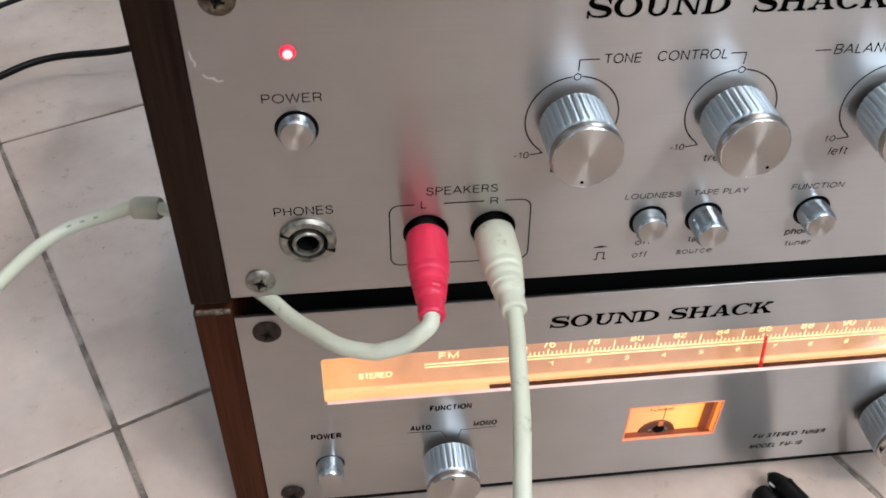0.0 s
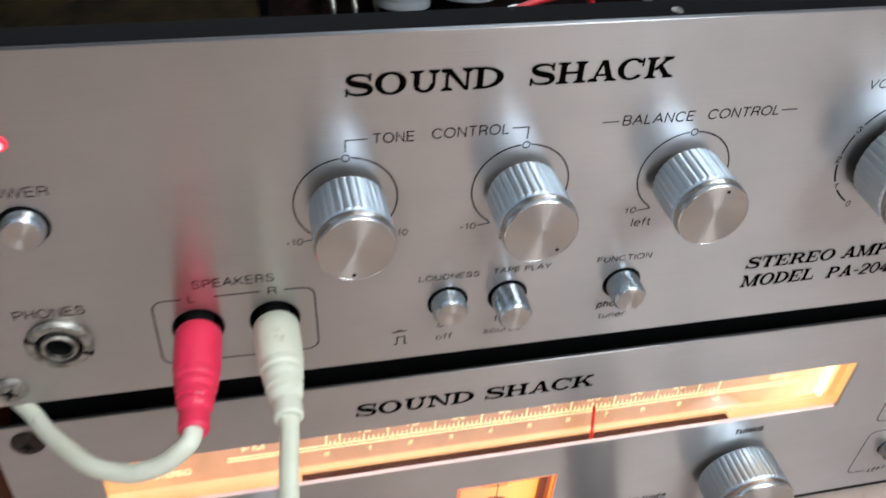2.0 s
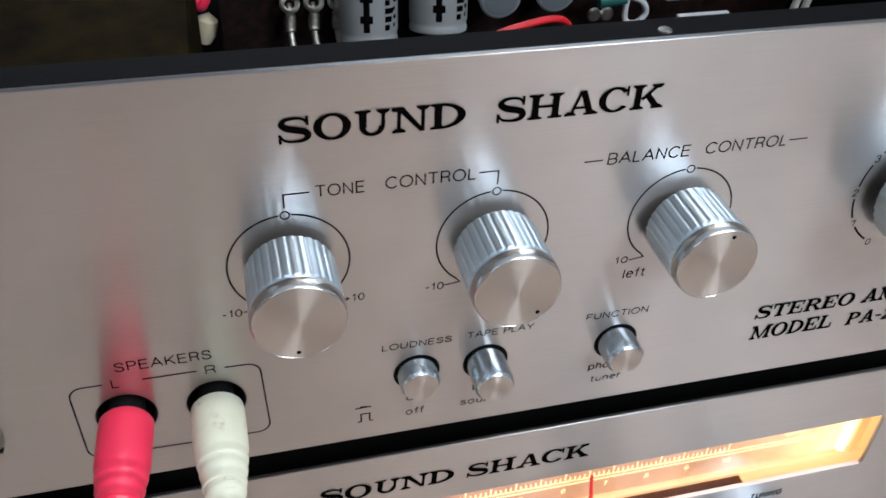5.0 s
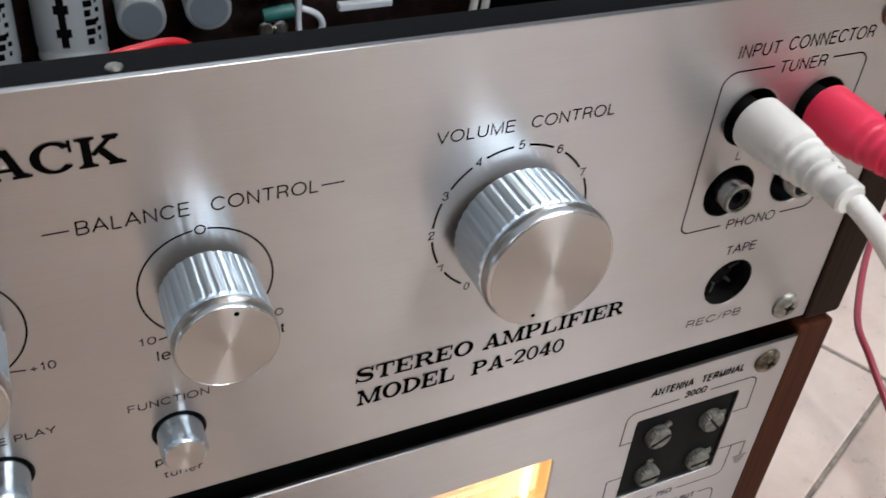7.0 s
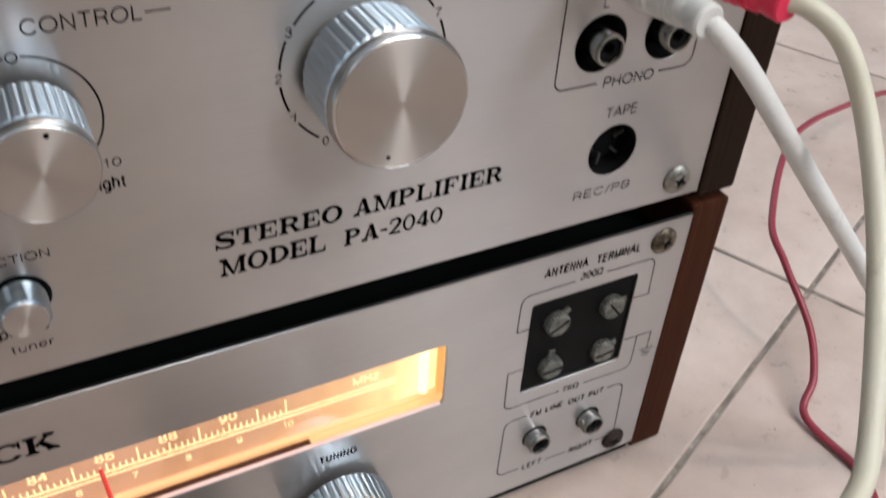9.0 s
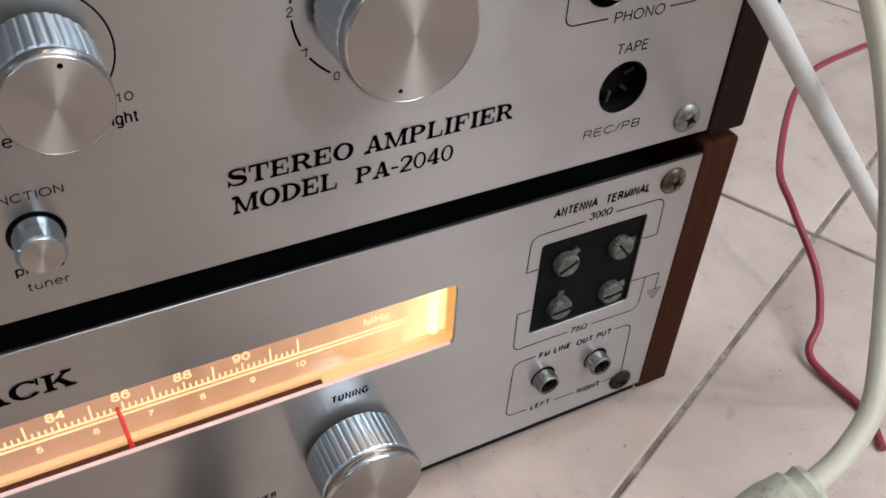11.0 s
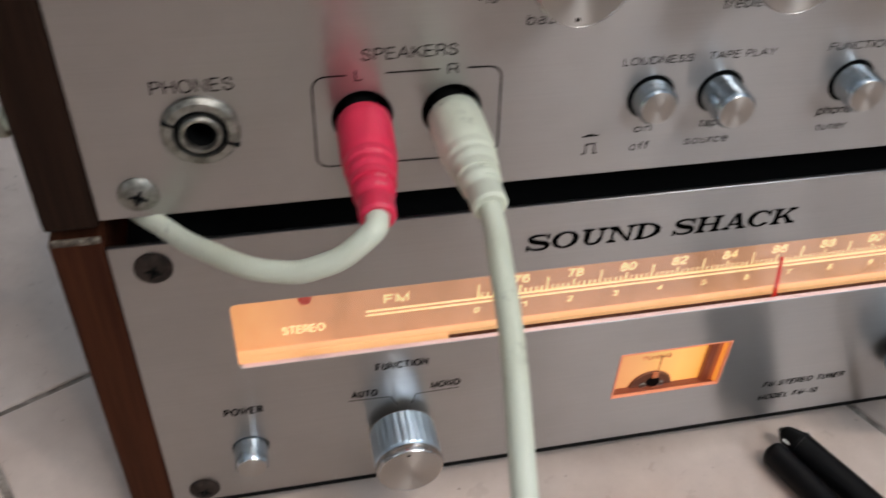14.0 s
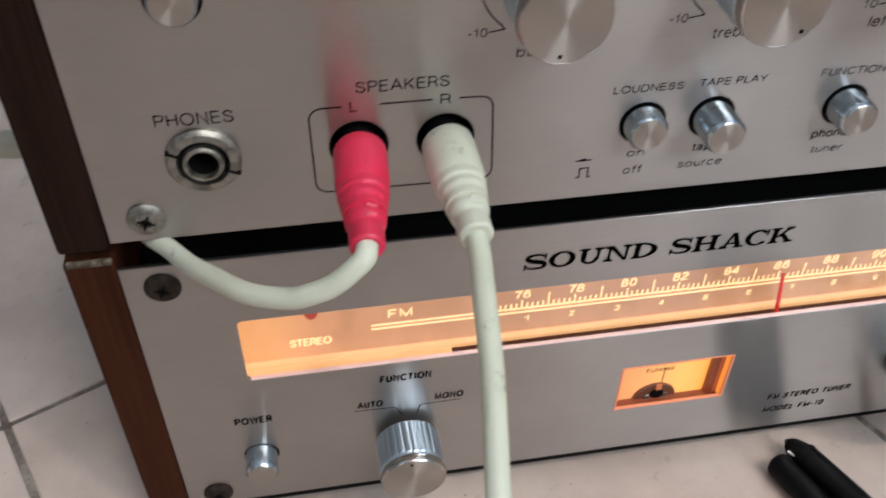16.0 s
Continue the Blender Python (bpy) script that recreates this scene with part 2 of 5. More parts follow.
def plate_with_holes(x0, x1, z0, z1, y0, y1, holes, bevel=0.5):
    """A plate facing -y with openings through it; holes: outlines, lists of (x, z)."""
    cu = bpy.data.curves.new("outline", "CURVE")
    cu.dimensions, cu.fill_mode = "2D", "BOTH"
    for outline in [[(x0 + bevel, z0 + bevel), (x1 - bevel, z0 + bevel), (x1 - bevel, z1 - bevel), (x0 + bevel, z1 - bevel)]] + holes:
        sp = cu.splines.new("POLY")
        sp.points.add(len(outline) - 1)
        for p, (x, z) in zip(sp.points, outline):
            p.co = (x, z, 0, 1)
        sp.use_cyclic_u = True
    cu.extrude = (y1 - y0) / 2 - bevel
    cu.bevel_depth = bevel
    cu.bevel_resolution = 1
    tmp = new("outline", cu)
    me = bpy.data.meshes.new_from_object(tmp.evaluated_get(bpy.context.evaluated_depsgraph_get()))
    bm = bmesh.new()
    bm.from_mesh(me)
    bmesh.ops.remove_doubles(bm, verts=bm.verts, dist=0.001)
    for v in bm.verts:
        v.co = Vector((v.co.x, (y0 + y1) / 2 - v.co.z, v.co.y))
    bmesh.ops.recalc_face_normals(bm, faces=bm.faces)
    bpy.data.objects.remove(tmp)
    bpy.data.meshes.remove(me)
    bpy.data.curves.remove(cu)
    return bm


def circle_outline(x, z, r, n=40):
    return [(x + r * math.cos(2 * math.pi * k / n), z + r * math.sin(2 * math.pi * k / n)) for k in range(n)]


def round_rect(x0, x1, z0, z1, r, n=5):
    out = []
    for cx, cz, a in ((x1 - r, z1 - r, 0), (x0 + r, z1 - r, 90), (x0 + r, z0 + r, 180), (x1 - r, z0 + r, 270)):
        out += [(cx + r * math.cos(radians(a + 90 * k / n)), cz + r * math.sin(radians(a + 90 * k / n))) for k in range(n + 1)]
    return out


def embolden(bm, thick):
    plain = bm.verts[:] + bm.edges[:] + bm.faces[:]
    for k, (dx, dz) in enumerate(((thick, 0.0), (-thick, 0.0), (0.0, thick * 0.7), (0.0, -thick * 0.7))):
        extra = bmesh.ops.duplicate(bm, geom=plain)["geom"]
        bmesh.ops.translate(bm, verts=[v for v in extra if isinstance(v, bmesh.types.BMVert)], vec=(dx, -0.034 * (k + 1), dz))


def stroke(lines, width, y, bm=None, depth=0.04):
    """Printed lines on a plane facing -y; lines: lists of (x, z)."""
    bm = bm or bmesh.new()
    for line in lines:
        pts = [Vector(p) for p in line]
        rows = []
        for i, p in enumerate(pts):
            a = (pts[i] - pts[i - 1]).normalized() if i else (pts[1] - pts[0]).normalized()
            b = (pts[i + 1] - pts[i]).normalized() if i < len(pts) - 1 else a
            na, nb = Vector((-a.y, a.x)), Vector((-b.y, b.x))
            n = (na + nb).normalized()
            n = n / max(0.4, n.dot(na)) * width / 2
            rows.append([bm.verts.new((q.x, y - depth, q.y)) for q in (p + n, p - n)])
        for lo, hi in zip(rows, rows[1:]):
            bm.faces.new((lo[0], lo[1], hi[1], hi[0]))
    return bm


def arc(x, z, r, a0, a1, n=28):
    return [(x + r * math.cos(radians(a0 + (a1 - a0) * k / n)), z + r * math.sin(radians(a0 + (a1 - a0) * k / n))) for k in range(n + 1)]


# ---------------------------------------------------------------- the room
floor = thing("floor", (0, 0, 0), "", "")
floor["kind"] = "structure"
floor["label"] = "glazed pinkish beige floor tiles with dark grout"
floor["category"] = "floor"
part("grout_bed", box(-2399, 2999, -1849, 2499, -30, -0.8), GROUT, floor)
north = box(-2400, 3000, 2500, 2600, -30, 1430)
for a in ((-2400, 3000, 2370, 2600), (-2400, -870, 1430, 2370), (1470, 3000, 1430, 2370)):
    box(a[0], a[1], 2500, 2600, a[2], a[3], bm=north)
tagged(part("wall_north", north, PLASTER, None), "plain painted plaster wall with a wide window", "wall", kind="structure")
for wn, a, b in (("wall_west", -2500, -2400), ("wall_east", 3000, 3100)):
    tagged(part(wn, box(a, b, -1950, 2600, -30, 2600), PLASTER, None), "plain painted plaster wall", "wall", kind="structure")
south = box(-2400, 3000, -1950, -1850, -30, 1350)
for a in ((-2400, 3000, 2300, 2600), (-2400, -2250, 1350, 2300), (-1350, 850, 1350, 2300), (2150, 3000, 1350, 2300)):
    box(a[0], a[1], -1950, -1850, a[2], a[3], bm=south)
tagged(part("wall_south", south, PLASTER, None), "plain painted plaster wall with two added window openings", "wall", kind="structure")
frame_paint = material("white_window_paint", (0.78, 0.78, 0.76), 0.4)
# windows 1 and 2 are unseen, added round the fill lights
for wn, x0, x1, y0, z0, z1, label in (("window_1", 850, 2150, -1900, 1350, 2300, "unseen white-framed window added to carry a fill light"),
                                      ("window_2", -2250, -1350, -1900, 1350, 2300, "unseen narrow white-framed window added to carry a fill light"),
                                      ("window_3", -870, 1470, 2520, 1430, 2370, "wide high white-framed window letting in daylight")):
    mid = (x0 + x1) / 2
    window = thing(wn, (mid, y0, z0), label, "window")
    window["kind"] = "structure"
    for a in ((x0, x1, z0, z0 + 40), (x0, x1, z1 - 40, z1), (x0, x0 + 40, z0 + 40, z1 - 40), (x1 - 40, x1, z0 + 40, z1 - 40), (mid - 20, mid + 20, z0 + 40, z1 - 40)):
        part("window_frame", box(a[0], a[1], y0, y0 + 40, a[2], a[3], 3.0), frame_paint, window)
tagged(part("ceiling", box(-2500, 3100, -1950, 2600, 2600, 2700), CEILING, None), "plain pale blue painted ceiling, unseen", "ceiling", kind="structure")

# ---------------------------------------------------------------- shared parts of the two units
X0, X1 = -1.5, 366.0          # both front panels


GAP_BEHIND = 2.4


def knob(parent, name, x, z, y, length, radius, count, dot, label=""):
    """Fluted knob: narrow grooves between flat ridges, a plain bevelled ring and a turned cap."""
    e = length * 0.80
    k = part(name, lathe([(GAP_BEHIND, 0), (GAP_BEHIND, radius * 0.93), (GAP_BEHIND + 0.35, radius * 0.985), (e - 0.5, radius * 0.985), (e, radius * 0.955), (e + 0.05, radius * 0.935),
                          (e + 0.7, radius * 0.935), (e + 0.7, 0)], (x, y, z), n=count * 8, flutes=(count, 0.20, GAP_BEHIND - 0.1, e - 0.4)), KNOB, parent, label)
    part("end_ring", lathe([(e + 0.6, radius * 0.93), (e + 0.75, radius * 0.985), (e + 1.1, radius), (length - 1.6, radius * 0.995), (length - 0.7, radius * 0.975), (length - 0.2, radius * 0.955),
                            (length - 0.1, radius * 0.94), (length - 0.2, radius * 0.93)], (x, y, z), n=72), RING, k, "polished rounded ring", smooth=True)
    part("shaft", lathe([(0, 4.6), (1.2, 4.4), (1.2, 3.0), (GAP_BEHIND + 0.2, 3.0)], (x, y, z), n=24), HOLE, k, "dark shaft behind the knob", smooth=True)
    part("cap", lathe([(length - 0.2, radius * 0.94), (length - 0.1, radius * 0.93), (length - 0.06, 0)], (x, y, z), n=64), TURNED, k, "lathe-turned aluminium cap")
    a = radians(dot)
    px, pz = x + radius * 0.78 * math.cos(a), z + radius * 0.78 * math.sin(a)
    part("pointer_dot", lathe([(length - 0.06, 0.5), (length + 0.0, 0.5), (length + 0.0, 0)], (px, y, pz), n=14), INK, k, "small black pointer dot")
    return k


def push_button(parent, x, z, y, length=6.5, radius=5.0):
    b = part("push_button", lathe([(-4, 0), (-4, radius), (length - 0.9, radius), (length, radius - 0.7), (length, 0)], (x, y, z), n=40), BUTTON, parent, "round polished aluminium push button", smooth=True)
    part("cap", lathe([(length + 0.02, radius - 0.75), (length + 0.08, radius - 0.8), (length + 0.08, 0)], (x, y, z), n=40), TURNED, b)
    # black ring gives the shade between button and hole
    part("button_well", lathe([(-4, radius + 0.95), (-0.12, radius + 0.95), (-0.12, radius + 0.5), (-4, radius + 0.45)], (x, y, z), n=32), HOLE, b, "black ring for the shade in the button's clearance")
    return b


def screw(parent, x, z, y, mat, label, radius=4.6, turn=20):
    bm = lathe([(0, 0), (0, radius), (0.5, radius), (1.3, radius * 0.82), (1.8, radius * 0.5), (2.0, radius * 0.3), (1.2, radius * 0.24), (1.0, 0)], (x, y, z), n=28)
    s = part("screw", bm, mat, parent, label, smooth=True)
    cross = bmesh.new()
    for a in (turn, turn + 90):
        m = Matrix.Translation((x, y - 1.75, z)) @ Matrix.Rotation(radians(a), 4, "Y")
        made = bmesh.ops.create_cube(cross, size=1.0, matrix=m @ Matrix.Diagonal((radius * 0.9, 0.5, radius * 0.15, 1)))
    part("cross_slot", cross, HOLE, s)
    return s


def wood_side(parent, name, x0, x1, z0, z1, mat, label):
    return part(name, box(x0, x1, -0.8, 236, z0, z1, 1.2, 2), mat, parent, label)


def black_case(parent, z0, z1, y0, open_top):
    """Sheet steel case behind a front panel."""
    part("case_floor", box(0, 364, y0, 232, z0, z0 + 1.2), BLACK, parent)
    part("case_back", box(0, 364, 230.8, 232, z0 + 1.2, z1), BLACK, parent)
    part("case_front", box(0, 364, y0, y0 + 1.2, z0 + 1.2, z1), BLACK, parent)
    for a in (0, 362.8):
        part("case_side", box(a, a + 1.2, y0 + 1.2, 230.8, z0 + 1.2, z1), BLACK, parent)
    if not open_top:
        part("case_lid", box(-0.5, 364.5, y0, 233, z1, z1 + 1.2), BLACK, parent)


# ---------------------------------------------------------------- slab-serif capitals, drawn from strokes
def slab_word(parent, text, x0, x1, z0, z1, y, mat, slant=0.0, depth=0.05):
    """Wide slab-serif letters that fill x0..x1 and z0..z1 on a plane facing -y."""
    bm = bmesh.new()
    at = 0.0

    def poly(*pts):
        lift = -0.0008 * (len(bm.faces) % 40)
        bm.faces.new([bm.verts.new((at + px, lift, pz)) for px, pz in pts])

    def bar(xa, xb, za, zb):
        poly((xa, za), (xb, za), (xb, zb), (xa, zb))

    def slab(x, z, half=0.24):
        lo, hi = (0.0, 0.075) if z == 0 else (0.925, 1.0)
        bar(x - half, x + half, lo, hi)
        t = 0.075 if z == 0 else 0.925
        u = 0.15 if z == 0 else 0.85
        poly((x - 0.17, t), (x + 0.17, t), (x + 0.11, u), (x - 0.11, u))

    def stem(x, half=0.11, feet="both"):
        bar(x - half, x + half, 0.0, 1.0)
        if feet in ("both", "low"):
            slab(x, 0)
        if feet in ("both", "high"):
            slab(x, 1)

    def bowl(cx, cz, rx, rz, ix, iz, a0, a1, n=28):
        for k in range(n):
            p, q = radians(a0 + (a1 - a0) * k / n), radians(a0 + (a1 - a0) * (k + 1) / n)
            poly((cx + ix * math.cos(p), cz + iz * math.sin(p)), (cx + rx * math.cos(p), cz + rz * math.sin(p)),
                 (cx + rx * math.cos(q), cz + rz * math.sin(q)), (cx + ix * math.cos(q), cz + iz * math.sin(q)))

    def spine(points, widths):
        line = spline([(p[0], p[1], 0) for p in points], 6)
        for i in range(len(line) - 1):
            def edge(j):
                d = (line[min(j + 1, len(line) - 1)] - line[max(j - 1, 0)]).normalized()
                f = j / (len(line) - 1) * (len(widths) - 1)
                lo = min(int(f), len(widths) - 2)
                half = (widths[lo] * (1 - f + lo) + widths[lo + 1] * (f - lo)) / 2
                return (line[j].x - d.y * half, line[j].y + d.x * half), (line[j].x + d.y * half, line[j].y - d.x * half)
            (p1, p2), (q1, q2) = edge(i), edge(i + 1)
            poly(p1, p2, q2, q1)

    for c in text:
        wide = 1.2
        if c == "S":
            spine([(0.90, 0.74), (0.78, 0.90), (0.52, 0.955), (0.24, 0.90), (0.15, 0.73), (0.30, 0.58), (0.55, 0.50), (0.82, 0.41), (0.92, 0.25), (0.80, 0.09), (0.50, 0.045), (0.22, 0.11), (0.09, 0.28)],
                  [0.05, 0.08, 0.09, 0.13, 0.2, 0.24, 0.25, 0.24, 0.2, 0.13, 0.09, 0.08, 0.05])
            bar(0.88, 0.95, 0.66, 1.0)
            bar(0.04, 0.11, 0.0, 0.35)
            wide = 1.08
        elif c in "OC":
            bowl(0.58, 0.5, 0.57, 0.52, 0.33, 0.43, *((0, 360) if c == "O" else (38, 322)))
            wide = 1.22
            if c == "C":
                bar(0.98, 1.05, 0.62, 1.0)
                wide = 1.15
        elif c == "U":
            bar(0.19, 0.41, 0.35, 1.0)
            bar(0.88, 0.98, 0.35, 1.0)
            slab(0.30, 1)
            slab(0.93, 1, 0.2)
            bowl(0.585, 0.36, 0.395, 0.38, 0.22, 0.27, 180, 360, 16)
        elif c == "N":
            bar(0.17, 0.27, 0, 1)
            bar(0.93, 1.03, 0, 1)
            poly((0.10, 1), (0.36, 1), (1.03, 0), (0.88, 0))
            slab(0.22, 0, 0.2)
            slab(0.15, 1, 0.15)
            slab(0.98, 1, 0.2)
        elif c == "D":
            stem(0.26)
            bowl(0.34, 0.5, 0.80, 0.5, 0.55, 0.42, -90, 90, 20)
            bar(0.26, 0.36, 0.92, 1)
            bar(0.26, 0.36, 0, 0.08)
        elif c == "H":
            stem(0.26)
            stem(0.96)
            bar(0.26, 0.96, 0.455, 0.545)
            wide = 1.28
        elif c == "A":
            poly((0.20, 0), (0.29, 0), (0.62, 1), (0.52, 1))
            poly((0.82, 0), (1.06, 0), (0.72, 1), (0.50, 1))
            bar(0.32, 0.90, 0.27, 0.35)
            slab(0.22, 0, 0.2)
            slab(0.95, 0, 0.24)
        elif c == "K":
            stem(0.26)
            poly((0.36, 0.42), (0.46, 0.36), (0.98, 0.93), (0.86, 0.96))
            poly((0.50, 0.52), (0.66, 0.66), (1.12, 0.04), (0.86, 0.04))
            slab(0.92, 1, 0.2)
            slab(1.0, 0, 0.22)
            wide = 1.25
        elif c == "T":
            stem(0.56, feet="low")
            bar(0.05, 1.07, 0.91, 1.0)
            bar(0.05, 0.12, 0.66, 0.95)
            bar(1.0, 1.07, 0.66, 0.95)
            wide = 1.15
        elif c in "EFL":
            stem(0.26)
            if c != "F":
                bar(0.26, 1.0, 0, 0.085)
                bar(0.93, 1.0, 0, 0.34)
            if c != "L":
                bar(0.26, 0.96, 0.915, 1.0)
                bar(0.89, 0.96, 0.68, 1.0)
                bar(0.26, 0.70, 0.455, 0.54)
                bar(0.64, 0.70, 0.34, 0.66)
            wide = 1.12
        elif c in "PR":
            stem(0.26)
            bowl(0.52, 0.72, 0.50, 0.28, 0.26, 0.19, -90, 90, 16)
            bar(0.26, 0.54, 0.915, 1.0)
            bar(0.26, 0.54, 0.44, 0.53)
            if c == "R":
                poly((0.56, 0.46), (0.76, 0.48), (1.10, 0.04), (0.86, 0.04))
                slab(1.0, 0, 0.17)
            wide = 1.15 if c == "P" else 1.22
        elif c == "M":
            bar(0.20, 0.29, 0, 1)
            bar(1.14, 1.36, 0, 1)
            poly((0.10, 1), (0.36, 1), (0.80, 0.06), (0.70, 0.0))
            poly((0.70, 0), (0.80, 0.0), (1.22, 1), (1.10, 1))
            slab(0.24, 0, 0.2)
            slab(0.16, 1, 0.14)
            slab(1.25, 0)
            slab(1.28, 1, 0.2)
            wide = 1.55
        elif c == "I":
            stem(0.28)
            wide = 0.6
        elif c == "0":
            bowl(0.45, 0.5, 0.42, 0.51, 0.27, 0.43, 0, 360)
            wide = 0.95
        elif c == "2":
            spine([(0.10, 0.72), (0.20, 0.90), (0.45, 0.955), (0.70, 0.88), (0.76, 0.70), (0.60, 0.46), (0.30, 0.20), (0.12, 0.05)], [0.1, 0.09, 0.09, 0.14, 0.2, 0.17, 0.1, 0.08])
            bar(0.08, 0.84, 0, 0.09)
            wide = 0.95
        elif c == "4":
            bar(0.52, 0.72, 0, 1)
            bar(0.05, 0.90, 0.24, 0.32)
            poly((0.05, 0.30), (0.14, 0.30), (0.62, 0.98), (0.54, 1.0))
            slab(0.62, 0, 0.2)
            wide = 0.98
        elif c == "-":
            bar(0.05, 0.50, 0.38, 0.47)
            wide = 0.6
        elif c == " ":
            wide = 0.6
        at += wide
    for v in bm.verts:
        v.co.x += slant * v.co.z
    a0, a1 = min(v.co.x for v in bm.verts), max(v.co.x for v in bm.verts)
    b0, b1 = min(v.co.z for v in bm.verts), max(v.co.z for v in bm.verts)
    for v in bm.verts:
        v.co = Vector((x0 + (v.co.x - a0) / (a1 - a0) * (x1 - x0), y - depth + v.co.y, z0 + (v.co.z - b0) / (b1 - b0) * (z1 - z0)))
    embolden(bm, 0.012 * (z1 - z0))
    for f in bm.faces:
        f.normal_update()
        if f.normal.y > 0:
            f.normal_flip()
    return part("lettering", bm, mat, parent)


# ---------------------------------------------------------------- plain sans letters of even line width
def bend(cx, cz, rx, rz, a0, a1, n=14):
    return [(cx + rx * math.cos(radians(a0 + (a1 - a0) * k / n)), cz + rz * math.sin(radians(a0 + (a1 - a0) * k / n))) for k in range(n + 1)]


def curve_through(*points):
    return [(p.x, p.y) for p in spline([(x, z, 0) for x, z in points], 5)]


def sans_glyph(c):
    """The centre lines of a letter one unit high, and its width."""
    bowl = [(0.06, 1), (0.40, 1), *bend(0.42, 0.74, 0.25, 0.26, 90, -90), (0.06, 0.48)]
    if c == "A":
        return [[(0, 0), (0.43, 1), (0.86, 0)], [(0.15, 0.35), (0.71, 0.35)]], 0.86
    if c == "B":
        return [[(0.06, 0), *bowl], [(0.40, 0.5), *bend(0.44, 0.25, 0.27, 0.25, 90, -90), (0.06, 0)]], 0.74
    if c == "C":
        return [bend(0.47, 0.5, 0.43, 0.5, 38, 322, 28)], 0.86
    if c == "D":
        return [[(0.06, 0), (0.06, 1), (0.34, 1), *bend(0.36, 0.5, 0.42, 0.5, 90, -90, 20), (0.06, 0), (0.06, 0.1)]], 0.82
    if c == "E":
        return [[(0.66, 1), (0.06, 1), (0.06, 0), (0.68, 0)], [(0.06, 0.53), (0.62, 0.53)]], 0.70
    if c == "F":
        return [[(0.64, 1), (0.06, 1), (0.06, 0)], [(0.06, 0.52), (0.56, 0.52)]], 0.66
    if c == "G":
        return [[*bend(0.47, 0.5, 0.43, 0.5, 38, 340, 28), (0.87, 0.46), (0.52, 0.46)]], 0.90
    if c == "\u03a9":
        return [[(0, 0), (0.24, 0), (0.24, 0.14), *bend(0.40, 0.58, 0.38, 0.42, 235, -55, 24), (0.56, 0.14), (0.56, 0), (0.80, 0)]], 0.80
    if c == "H":
        return [[(0.06, 0), (0.06, 1)], [(0.72, 0), (0.72, 1)], [(0.06, 0.53), (0.72, 0.53)]], 0.78
    if c == "I":
        return [[(0.06, 0), (0.06, 1)]], 0.12
    if c == "K":
        return [[(0.06, 0), (0.06, 1)], [(0.70, 1), (0.06, 0.37)], [(0.28, 0.58), (0.74, 0)]], 0.76
    if c == "L":
        return [[(0.06, 1), (0.06, 0), (0.58, 0)]], 0.60
    if c == "M":
        return [[(0.06, 0), (0.06, 1), (0.46, 0), (0.86, 1), (0.86, 0)]], 0.92
    if c == "N":
        return [[(0.06, 0), (0.06, 1), (0.72, 0), (0.72, 1)]], 0.78
    if c == "O":
        return [bend(0.48, 0.5, 0.45, 0.5, 0, 360, 32)], 0.96
    if c == "P":
        return [[(0.06, 0), *bowl]], 0.70
    if c == "R":
        return [[(0.06, 0), *bowl], curve_through((0.40, 0.48), (0.58, 0.41), (0.64, 0.24), (0.68, 0))], 0.74
    if c == "S":
        return [curve_through((0.65, 0.73), (0.58, 0.90), (0.36, 0.98), (0.13, 0.90), (0.08, 0.74), (0.19, 0.60), (0.38, 0.52), (0.58, 0.43), (0.68, 0.27), (0.60, 0.09), (0.36, 0.01), (0.12, 0.10), (0.04, 0.29))], 0.74
    if c == "T":
        return [[(0, 1), (0.72, 1)], [(0.36, 1), (0.36, 0)]], 0.72
    if c == "U":
        return [[(0.06, 1), (0.06, 0.32), *bend(0.39, 0.32, 0.33, 0.32, 180, 360, 18), (0.72, 1)]], 0.78
    if c == "V":
        return [[(0, 1), (0.39, 0), (0.78, 1)]], 0.78
    if c == "W":
        return [[(0, 1), (0.27, 0), (0.54, 1), (0.81, 0), (1.08, 1)]], 1.08
    if c == "Y":
        return [[(0, 1), (0.38, 0.42), (0.76, 1)], [(0.38, 0.42), (0.38, 0)]], 0.76
    if c == "/":
        return [[(0, -0.03), (0.36, 1.03)]], 0.36
    if c == "-":
        return [[(0.02, 0.40), (0.36, 0.40)]], 0.38
    if c == "+":
        return [[(0.02, 0.42), (0.58, 0.42)], [(0.30, 0.14), (0.30, 0.70)]], 0.60
    if c == "a":
        return [[*bend(0.28, 0.53, 0.20, 0.19, 160, 0, 10), (0.48, 0.1), (0.54, 0.0)], [*bend(0.26, 0.21, 0.22, 0.21, 60, 330, 18), (0.48, 0.22)], [(0.37, 0.39), (0.48, 0.42)]], 0.56
    if c in "bp":
        stem = [(0.05, 1), (0.05, 0)] if c == "b" else [(0.05, 0.72), (0.05, -0.28)]
        return [stem, bend(0.32, 0.36, 0.26, 0.36, 0, 360, 24)], 0.60
    if c == "c":
        return [bend(0.29, 0.36, 0.26, 0.36, 45, 315, 20)], 0.54
    if c == "e":
        return [[(0.04, 0.39), (0.54, 0.39), *bend(0.29, 0.36, 0.26, 0.36, 8, 318, 22)]], 0.56
    if c == "f":
        return [[(0.34, 0.98), (0.26, 1.0), (0.17, 0.95), (0.15, 0.84), (0.15, 0)], [(0.0, 0.70), (0.32, 0.70)]], 0.32
    if c == "g":
        return [bend(0.28, 0.37, 0.25, 0.35, 0, 360, 24), [(0.53, 0.72), (0.53, -0.08), *bend(0.29, -0.08, 0.24, 0.20, 0, -150, 12)]], 0.58
